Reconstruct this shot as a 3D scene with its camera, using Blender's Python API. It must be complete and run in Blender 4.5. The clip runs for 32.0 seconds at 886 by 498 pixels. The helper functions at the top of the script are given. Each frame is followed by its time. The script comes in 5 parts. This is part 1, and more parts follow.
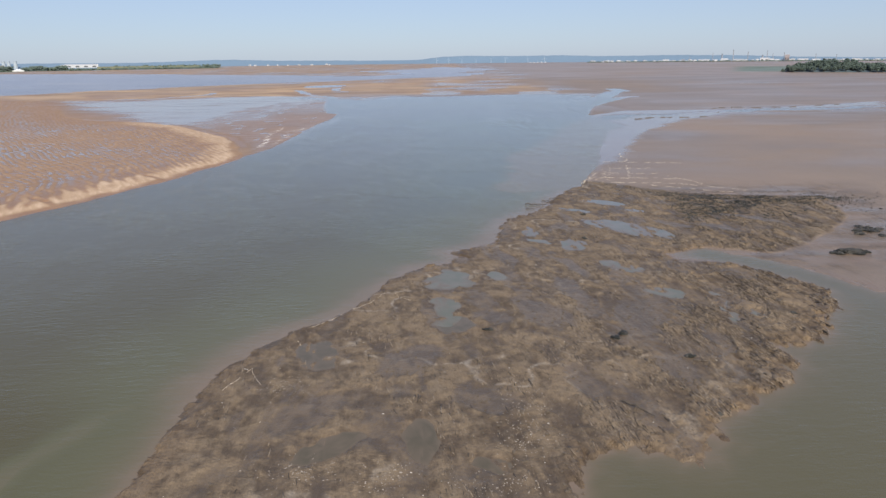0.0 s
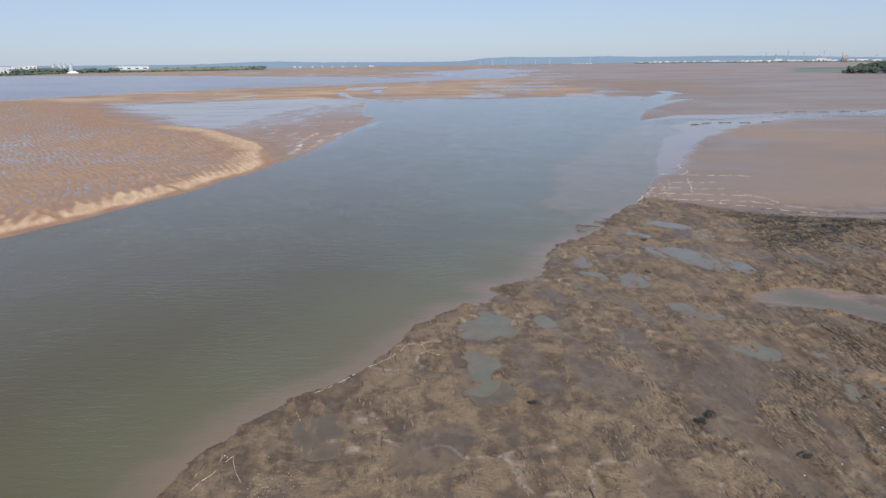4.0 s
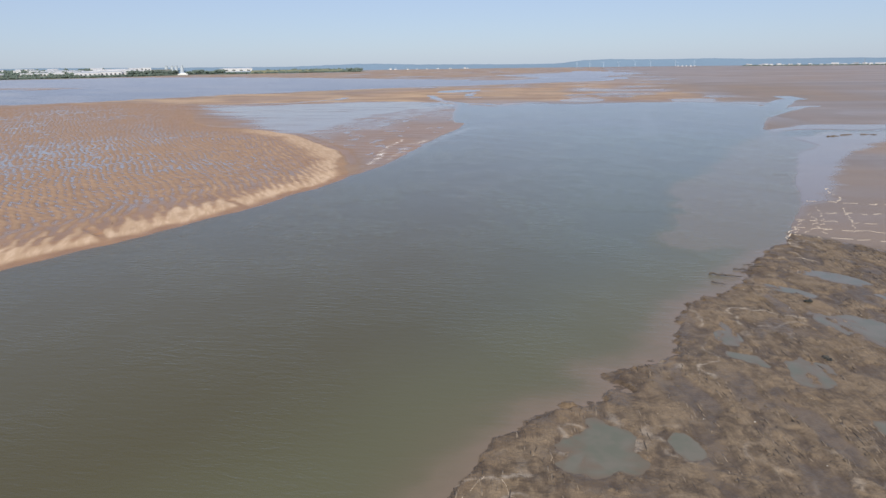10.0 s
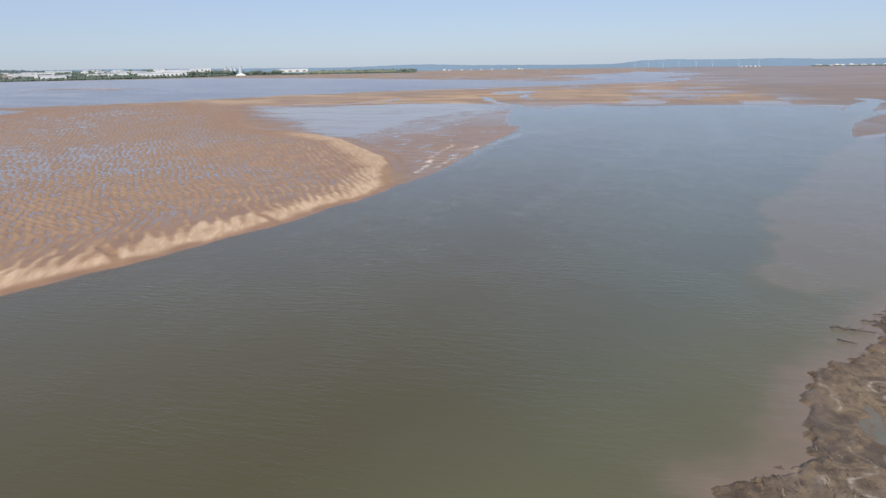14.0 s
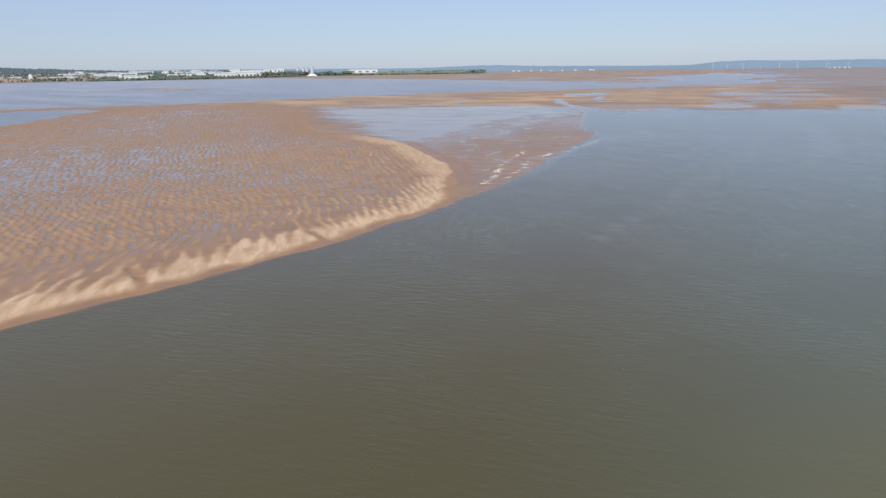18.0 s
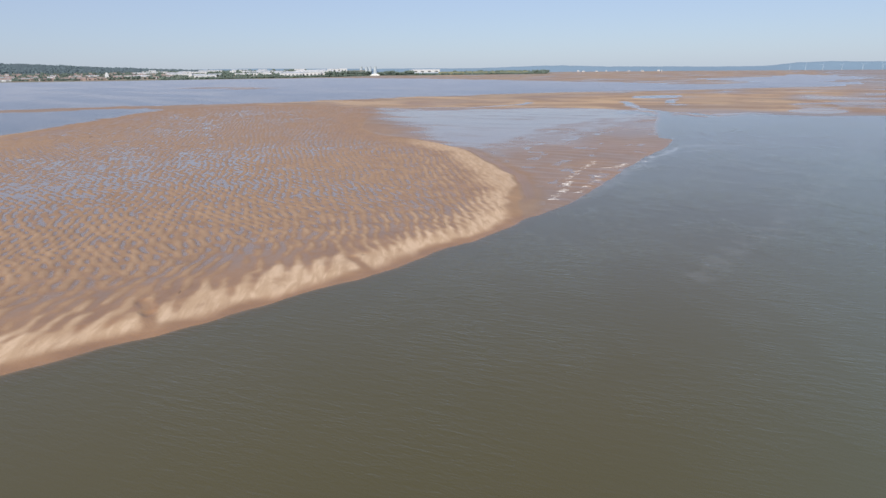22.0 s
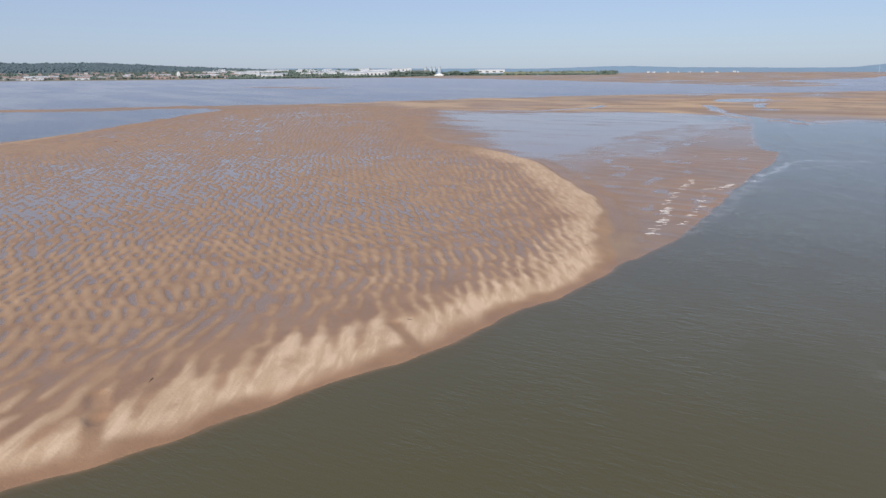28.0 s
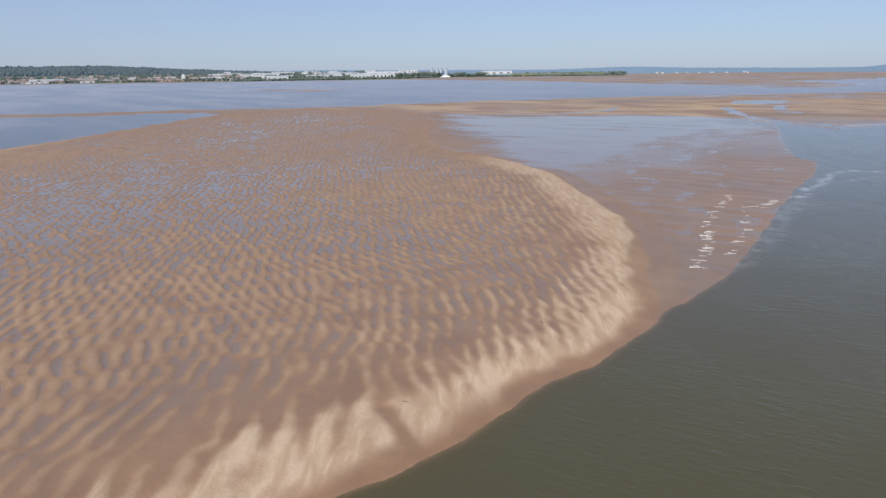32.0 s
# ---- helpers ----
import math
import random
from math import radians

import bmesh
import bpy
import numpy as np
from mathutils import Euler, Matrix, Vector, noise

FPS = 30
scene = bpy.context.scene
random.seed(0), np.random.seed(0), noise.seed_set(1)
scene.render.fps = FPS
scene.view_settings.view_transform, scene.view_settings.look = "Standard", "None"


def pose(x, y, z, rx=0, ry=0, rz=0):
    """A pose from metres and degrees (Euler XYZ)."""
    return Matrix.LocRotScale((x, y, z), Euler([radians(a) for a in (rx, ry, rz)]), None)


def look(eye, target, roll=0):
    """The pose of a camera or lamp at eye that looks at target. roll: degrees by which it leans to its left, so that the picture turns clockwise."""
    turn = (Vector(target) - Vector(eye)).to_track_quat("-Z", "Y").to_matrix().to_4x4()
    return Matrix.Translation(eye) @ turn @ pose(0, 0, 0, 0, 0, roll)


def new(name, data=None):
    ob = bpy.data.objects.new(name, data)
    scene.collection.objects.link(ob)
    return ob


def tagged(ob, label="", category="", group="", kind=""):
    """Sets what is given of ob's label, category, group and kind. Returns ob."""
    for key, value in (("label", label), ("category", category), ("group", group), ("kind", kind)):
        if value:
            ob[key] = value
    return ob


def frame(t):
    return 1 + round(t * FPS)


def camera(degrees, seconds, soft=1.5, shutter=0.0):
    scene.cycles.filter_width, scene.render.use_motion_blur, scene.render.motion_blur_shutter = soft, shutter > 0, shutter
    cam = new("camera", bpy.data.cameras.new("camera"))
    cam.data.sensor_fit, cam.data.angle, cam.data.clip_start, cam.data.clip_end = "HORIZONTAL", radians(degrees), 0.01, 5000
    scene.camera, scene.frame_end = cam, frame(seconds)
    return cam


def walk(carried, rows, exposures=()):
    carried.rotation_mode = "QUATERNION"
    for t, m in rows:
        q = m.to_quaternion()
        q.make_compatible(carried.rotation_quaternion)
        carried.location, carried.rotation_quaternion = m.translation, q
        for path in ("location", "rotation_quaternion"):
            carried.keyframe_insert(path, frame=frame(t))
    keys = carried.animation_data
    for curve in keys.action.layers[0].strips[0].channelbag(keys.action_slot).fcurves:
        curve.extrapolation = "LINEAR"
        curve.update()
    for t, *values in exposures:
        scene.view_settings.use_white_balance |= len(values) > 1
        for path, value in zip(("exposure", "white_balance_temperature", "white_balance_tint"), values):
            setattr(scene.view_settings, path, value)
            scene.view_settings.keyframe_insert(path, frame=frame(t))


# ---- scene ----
cam = camera(66.67, 32.0, soft=1.5)


def aim(x, y, z, yaw, down, lean):
    """Camera pose: heading to the left, degrees below level, and lean."""
    return pose(x, y, z, 0, 0, yaw) @ pose(0, 0, 0, 90 - down) @ pose(0, 0, 0, 0, 0, lean)


PATH = [
    (0.0, aim(0.06, 0.03, 48.00, 0.000, 16.005, -0.650)),
    (1.0, aim(0.34, 6.23, 47.98, 0.663, 15.965, -0.682)),
    (2.0, aim(0.63, 12.47, 48.09, 1.456, 15.929, -0.718)),
    (2.5, aim(0.70, 15.60, 48.15, 1.888, 15.914, -0.736)),
    (4.5, aim(0.67, 28.88, 48.16, 4.333, 15.833, -0.800)),
    (6.0, aim(0.08, 38.82, 47.84, 6.456, 15.737, -0.826)),
    (7.0, aim(-0.33, 45.21, 47.74, 7.324, 15.694, -0.838)),
    (8.0, aim(-1.07, 51.78, 47.71, 8.548, 15.662, -0.837)),
    (9.0, aim(-2.07, 58.16, 47.75, 10.057, 15.614, -0.819)),
    (10.0, aim(-2.94, 64.18, 47.74, 11.382, 15.578, -0.806)),
    (11.0, aim(-4.27, 71.31, 47.69, 12.488, 15.554, -0.802)),
    (12.0, aim(-5.62, 78.01, 47.67, 13.435, 15.536, -0.824)),
    (13.0, aim(-7.23, 84.68, 47.59, 14.682, 15.513, -0.863)),
    (14.0, aim(-8.91, 91.11, 47.44, 15.838, 15.464, -0.897)),
    (14.5, aim(-9.99, 93.77, 47.35, 16.461, 15.438, -0.908)),
    (16.5, aim(-14.62, 107.70, 47.28, 19.460, 15.370, -0.888)),
    (18.0, aim(-17.89, 117.17, 47.32, 21.480, 15.317, -0.834)),
    (19.0, aim(-20.63, 123.75, 47.41, 22.973, 15.289, -0.790)),
    (20.0, aim(-23.59, 130.67, 47.50, 24.433, 15.272, -0.743)),
    (21.0, aim(-26.86, 137.34, 47.57, 25.647, 15.265, -0.696)),
    (22.0, aim(-29.71, 143.79, 47.65, 26.559, 15.259, -0.649)),
    (23.0, aim(-33.18, 150.39, 47.73, 27.388, 15.256, -0.602)),
    (24.0, aim(-37.15, 157.28, 47.77, 28.153, 15.250, -0.555)),
    (25.0, aim(-40.95, 164.09, 47.67, 29.048, 15.242, -0.513)),
    (25.5, aim(-42.90, 167.55, 47.61, 29.512, 15.235, -0.495)),
    (27.5, aim(-51.14, 181.09, 47.62, 31.497, 15.218, -0.457)),
    (28.0, aim(-53.20, 184.23, 47.65, 31.802, 15.205, -0.469)),
    (29.0, aim(-57.17, 190.70, 47.80, 32.166, 15.178, -0.507)),
    (30.0, aim(-61.34, 197.17, 47.99, 32.248, 15.165, -0.571)),
    (31.0, aim(-65.50, 203.99, 48.09, 32.302, 15.144, -0.643)),
    (32.0, aim(-69.43, 210.85, 48.14, 32.405, 15.088, -0.716)),
]
walk(cam, PATH, [(0.0, 0.0, 6500, 10), (25.0, 0.0, 6500, 10), (28.0, -0.07, 6350, 10), (32.0, -0.14, 6200, 10)])

# ---- world and sun ----
SUN_AZ, SUN_EL = radians(170), radians(36)   # compass: 0 = +y, clockwise
scene.view_settings.exposure = 0.0
world = bpy.data.worlds.new("sky")
scene.world = world
world.use_nodes = True
wn, wl = world.node_tree.nodes, world.node_tree.links
wn.clear()
sky = wn.new("ShaderNodeTexSky")
sky.sky_type, sky.sun_disc = "NISHITA", False
sky.sun_elevation, sky.sun_rotation = SUN_EL, SUN_AZ
sky.altitude, sky.air_density, sky.dust_density, sky.ozone_density = 50, 1.0, 0.3, 2.0
tint = wn.new("ShaderNodeMix")
tint.data_type, tint.blend_type = "RGBA", "MULTIPLY"
tint.inputs[0].default_value = 1.0
tint.inputs[7].default_value = (0.415, 0.545, 0.715, 1)
bg = wn.new("ShaderNodeBackground")
bg.inputs["Strength"].default_value = 0.0635
wo = wn.new("ShaderNodeOutputWorld")
wl.new(sky.outputs[0], tint.inputs[6])
haze = wn.new("ShaderNodeMix")
haze.data_type, haze.blend_type = "RGBA", "ADD"
haze.inputs[0].default_value = 1.0
haze.inputs[7].default_value = (4.8, 5.2, 6.75, 1)      # even veil of summer haze
wl.new(tint.outputs[2], haze.inputs[6])
wl.new(haze.outputs[2], bg.inputs["Color"])
wl.new(bg.outputs[0], wo.inputs["Surface"])
sun = new("sun", bpy.data.lights.new("sun", "SUN"))
sun.data.energy, sun.data.angle, sun.data.color = 4.5, radians(0.53), (1.0, 0.92, 0.79)
sun_from = Vector((math.sin(SUN_AZ) * math.cos(SUN_EL), math.cos(SUN_AZ) * math.cos(SUN_EL), math.sin(SUN_EL)))
sun.matrix_world = look(sun_from * 300, (0, 0, 0))

# ---- materials ----


class Net:
    """A small hand for building node materials."""

    def __init__(self, name):
        self.mat = bpy.data.materials.new(name)
        self.mat.use_nodes = True
        self.t = self.mat.node_tree
        self.t.nodes.clear()
        self.out = self.t.nodes.new("ShaderNodeOutputMaterial")

    def node(self, kind, **given):
        n = self.t.nodes.new(kind)
        for k, v in given.items():
            if k in ("operation", "blend_type", "data_type", "attribute_name", "feature", "noise_dimensions", "interpolation_type", "clamp"):
                setattr(n, k, v)
            else:
                self.put(n, k.replace("_", " "), v)
        return n

    def put(self, n, key, v):
        socket = n.inputs[int(key[1:]) if key[0] == "i" and key[1:].isdigit() else key]
        if isinstance(v, bpy.types.NodeSocket):
            self.t.links.new(v, socket)
        else:
            socket.default_value = v

    def math(self, op, a, b=0.0, c=0.0):
        n = self.t.nodes.new("ShaderNodeMath")
        n.operation = op
        for i, v in enumerate((a, b, c)):
            self.put(n, "i%d" % i, v)
        return n.outputs[0]

    def mix(self, fac, a, b, blend="MIX"):
        n = self.t.nodes.new("ShaderNodeMix")
        n.data_type, n.blend_type = "RGBA", blend
        for i, v in ((0, fac), (6, a), (7, b)):
            if not isinstance(v, bpy.types.NodeSocket) and i > 0 and len(v) == 3:
                v = (*v, 1)
            self.put(n, "i%d" % i, v)
        return n.outputs[2]

    def attr(self, name):
        n = self.t.nodes.new("ShaderNodeAttribute")
        n.attribute_name = name
        return n.outputs["Fac"]

    def place(self):
        return self.t.nodes.new("ShaderNodeNewGeometry").outputs["Position"]

    def noise(self, scale, detail=3.0, rough=0.55, stretch=None, turn=0.0, warp=0.0):
        vec = self.place()
        if stretch:
            m = self.t.nodes.new("ShaderNodeMapping")
            m.vector_type = "TEXTURE"
            m.inputs["Rotation"].default_value = (0, 0, turn)
            m.inputs["Scale"].default_value = stretch
            self.t.links.new(vec, m.inputs["Vector"])
            vec = m.outputs[0]
        n = self.t.nodes.new("ShaderNodeTexNoise")
        self.t.links.new(vec, n.inputs["Vector"])
        n.inputs["Scale"].default_value, n.inputs["Detail"].default_value = scale, detail
        n.inputs["Roughness"].default_value, n.inputs["Distortion"].default_value = rough, warp
        return n.outputs["Fac"]

    def step(self, v, lo, hi, a=0.0, b=1.0):
        n = self.t.nodes.new("ShaderNodeMapRange")
        n.interpolation_type = "SMOOTHSTEP"
        for i, q in enumerate((v, lo, hi, a, b)):
            self.put(n, "i%d" % i, q)
        return n.outputs[0]

    def bump(self, height, strength, distance):
        n = self.t.nodes.new("ShaderNodeBump")
        n.inputs["Strength"].default_value, n.inputs["Distance"].default_value = strength, distance
        self.t.links.new(height, n.inputs["Height"])
        return n.outputs[0]

    def surface(self, color, rough=0.8, normal=None, metal=0.0, spec=0.5, ior=None):
        n = self.t.nodes.new("ShaderNodeBsdfPrincipled")
        self.put(n, "Base Color", color if isinstance(color, bpy.types.NodeSocket) or len(color) == 4 else (*color, 1))
        self.put(n, "Roughness", rough)
        self.put(n, "Metallic", metal)
        self.put(n, "Specular IOR Level", spec)
        if ior:
            self.put(n, "IOR", ior)
        if normal:
            self.put(n, "Normal", normal)
        return n.outputs[0]

    def done(self, shader):
        self.t.links.new(shader, self.out.inputs["Surface"])
        return self.mat


def plain(name, color, rough=0.8, vary=0.25, scale=1.5, metal=0.0, bumpy=0.0):
    """A surface of one colour with two scales of uneven tone."""
    n = Net(name)
    a, b = n.noise(scale, 4), n.noise(scale * 9, 3)
    rnd = n.t.nodes.new("ShaderNodeObjectInfo").outputs["Random"]
    f = n.math("ADD", n.math("MULTIPLY", a, 0.6), n.math("ADD", n.math("MULTIPLY", b, 0.3), n.math("MULTIPLY", rnd, 0.3)))
    lo, hi = [c * (1 - vary) for c in color], [min(1, c * (1 + vary)) for c in color]
    nor = n.bump(b, bumpy, 0.1) if bumpy else None
    return n.done(n.surface(n.mix(f, lo, hi), rough, nor, metal))


def ground_material():
    n = Net("tidal_ground")
    sand, wet, dry = n.attr("sand"), n.attr("wet"), n.attr("dry")
    weed, pool, rough_mud, green = n.attr("weed"), n.attr("pool"), n.attr("mud"), n.attr("green")
    big, mid, fine = n.noise(0.012, 5), n.noise(0.11, 4), n.noise(2.2, 4, 0.65)
    streak = n.noise(1.0, 5, 0.62, (0.55, 4.5, 1.0), radians(8), 0.5)
    bands = n.noise(0.020, 5, 0.62, (2.4, 1.0, 1.0), radians(8), 1.2)
    blotch = n.noise(0.007, 5, 0.6, None, 0, 0.8)
    # bare mud: grey-pink to brown
    mud = n.mix(n.step(big, 0.35, 0.65), (0.218, 0.178, 0.152), (0.262, 0.204, 0.164))
    mud = n.mix(n.math("MULTIPLY", n.step(bands, 0.42, 0.66), 0.22), mud, (0.335, 0.245, 0.170))
    mud = n.mix(n.math("MULTIPLY", n.step(blotch, 0.48, 0.66), 0.7), mud, (0.325, 0.228, 0.148))
    # eroded mud: smooth purple-brown skin, tan ridges that run one way, ridge highlights and shade painted as pale lips
    # and dark cuts
    along = radians(8)
    worn = n.attr("broken")
    even = n.math("SUBTRACT", 1.0, worn)
    long_tone = n.math("ADD", n.math("MULTIPLY", n.noise(0.28, 4, 0.58, (0.55, 3.2, 1.0), along, 0.6), worn), n.math("MULTIPLY", n.noise(0.5, 5, 0.6, None, 0, 0.5), even))
    tone = n.math("ADD", n.math("MULTIPLY", n.attr("crest"), 0.26), n.math("ADD", n.math("MULTIPLY", mid, 0.2), n.math("MULTIPLY", long_tone, 0.54)))
    crest = n.mix(n.step(tone, 0.38, 0.60), (0.112, 0.084, 0.059), (0.212, 0.159, 0.106))
    sweep = n.math("ADD", n.math("MULTIPLY", n.noise(0.15, 4, 0.58, (0.55, 3.0, 1.0), along, 0.7), worn), n.math("MULTIPLY", n.noise(0.19, 6, 0.62, None, 0, 0.8), even))
    crest = n.mix(n.step(sweep, 0.52, 0.62, 0.0, 0.60), crest, (0.250, 0.190, 0.126))
    crest = n.mix(n.step(sweep, 0.48, 0.38, 0.0, 0.75), crest, (0.096, 0.072, 0.053))
    crest = n.mix(n.math("MULTIPLY", n.step(n.noise(0.07, 4, 0.6), 0.56, 0.72), 0.30), crest, (0.200, 0.138, 0.072))
    crest = n.mix(n.math("MULTIPLY", n.step(n.noise(0.35, 5, 0.7), 0.5, 0.68), n.math("MULTIPLY", even, 0.40)), crest, (0.205, 0.166, 0.124))
    patch = n.math("MULTIPLY", n.step(n.noise(0.10, 4, 0.6, (0.7, 2.0, 1.0), along, 0.8), 0.42, 0.56), n.math("ADD", 0.12, n.math("MULTIPLY", worn, 0.88)))
    # pale sunlit edge and dark shaded flank of each ridge, in colour only
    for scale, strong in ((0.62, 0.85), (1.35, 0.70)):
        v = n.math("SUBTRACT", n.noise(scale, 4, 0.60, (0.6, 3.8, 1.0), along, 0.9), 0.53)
        sunlit_lip = n.math("MULTIPLY", n.step(v, 0.0, 0.012), n.step(v, 0.060, 0.020))
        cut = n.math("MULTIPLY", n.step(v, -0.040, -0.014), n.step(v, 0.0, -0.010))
        crest = n.mix(n.math("MULTIPLY", n.math("MULTIPLY", sunlit_lip, strong), patch), crest, (0.288, 0.232, 0.172))
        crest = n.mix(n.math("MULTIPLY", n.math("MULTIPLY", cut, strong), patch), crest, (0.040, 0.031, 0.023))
    # broken thin dark lines over the smoother mud
    dark_lines = n.step(n.math("ABSOLUTE", n.math("SUBTRACT", n.noise(0.9, 6, 0.7, None, 0, 0.5), 0.47)), 0.030, 0.0, 0.0, 0.55)
    crest = n.mix(n.math("MULTIPLY", dark_lines, n.math("MULTIPLY", even, n.step(mid, 0.42, 0.58))), crest, (0.070, 0.055, 0.040))
    crest = n.mix(n.math("MULTIPLY", n.attr("wisp"), n.step(n.noise(0.9, 4, 0.65), 0.34, 0.56, 0.0, 0.85)), crest, (0.375, 0.325, 0.265))
    broken = n.math("MULTIPLY", worn, patch)
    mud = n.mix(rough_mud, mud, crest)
    # sand: orange where drained, pale where dry
    tan = n.mix(n.step(mid, 0.3, 0.7), (0.290, 0.180, 0.106), (0.352, 0.222, 0.130))
    apart = n.t.nodes.new("ShaderNodeSeparateXYZ")
    n.t.links.new(n.place(), apart.inputs[0])
    north = n.step(apart.outputs[1], 800.0, 880.0, 0.12, 1.0)
    tan = n.mix(n.math("MULTIPLY", n.math("MULTIPLY", n.math("MULTIPLY", n.step(bands, 0.45, 0.57), north), 0.85), n.math("SUBTRACT", 1.0, n.attr("bank"))), tan, (0.56, 0.40, 0.235))
    comb = n.math("ADD", n.math("MULTIPLY", n.noise(0.32, 4, 0.55, (0.6, 3.0, 1.0), radians(30), 0.6), 0.9), n.math("MULTIPLY", fine, 0.1))
    pale = n.mix(n.step(comb, 0.38, 0.64), (0.470, 0.326, 0.206), (0.585, 0.428, 0.290))
    col = n.mix(sand, mud, n.mix(dry, tan, pale))
    col = n.mix(n.math("MULTIPLY", wet, 0.58), col, n.mix(1.0, col, n.mix(rough_mud, (0.80, 0.64, 0.49), (0.66, 0.60, 0.54)), "MULTIPLY"))
    col = n.mix(n.math("MULTIPLY", pool, 0.75), col, n.mix(rough_mud, (0.188, 0.143, 0.106), (0.100, 0.078, 0.056)))
    col = n.mix(green, col, n.mix(n.step(mid, 0.3, 0.7), (0.075, 0.11, 0.04), (0.13, 0.15, 0.06)))
    col = n.mix(n.math("MULTIPLY", weed, n.step(n.noise(0.75, 4, 0.7), 0.42, 0.6)), col, (0.020, 0.020, 0.016))
    col = n.mix(n.math("MULTIPLY", n.math("SUBTRACT", 1.0, pool), n.math("ADD", n.math("SUBTRACT", 0.15, n.math("MULTIPLY", n.attr("bank"), 0.11)), n.math("MULTIPLY", rough_mud, n.math("ADD", 0.10, n.math("MULTIPLY", broken, 0.60))))), col, n.mix(1.0, col, n.mix(n.step(n.math("ADD", n.math("MULTIPLY", n.noise(7, 3, 0.7), 0.25), n.math("MULTIPLY", n.noise(2.2, 4, 0.66, (0.5, 3.4, 1.0), radians(8), 0.7), 0.75)), 0.42, 0.58), (0.66, 0.65, 0.64), (1.30, 1.29, 1.27)), "MULTIPLY"))
    r = n.math("SUBTRACT", 0.82, n.math("MULTIPLY", wet, n.math("SUBTRACT", 0.42, n.math("MULTIPLY", rough_mud, 0.22))))
    r = n.math("SUBTRACT", r, n.math("MULTIPLY", rough_mud, 0.12))
    r = n.math("MULTIPLY", r, n.math("SUBTRACT", 1.0, n.math("MULTIPLY", pool, 0.80)))
    h = n.math("ADD", n.math("MULTIPLY", fine, 0.5), n.math("ADD", n.math("MULTIPLY", n.noise(0.5, 4, 0.7), 0.8), n.math("MULTIPLY", n.math("MULTIPLY", streak, broken), 1.3)))
    h = n.math("MULTIPLY", h, n.math("SUBTRACT", 1.0, pool))
    h = n.math("MULTIPLY", h, n.math("ADD", 0.25, n.math("MULTIPLY", rough_mud, n.math("ADD", 0.40, n.math("MULTIPLY", broken, 0.6)))))
    spec = n.math("SUBTRACT", 0.5, n.math("MULTIPLY", rough_mud, n.math("SUBTRACT", 0.34, n.math("MULTIPLY", pool, 0.30))))
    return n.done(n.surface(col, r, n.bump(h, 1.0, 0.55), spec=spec))


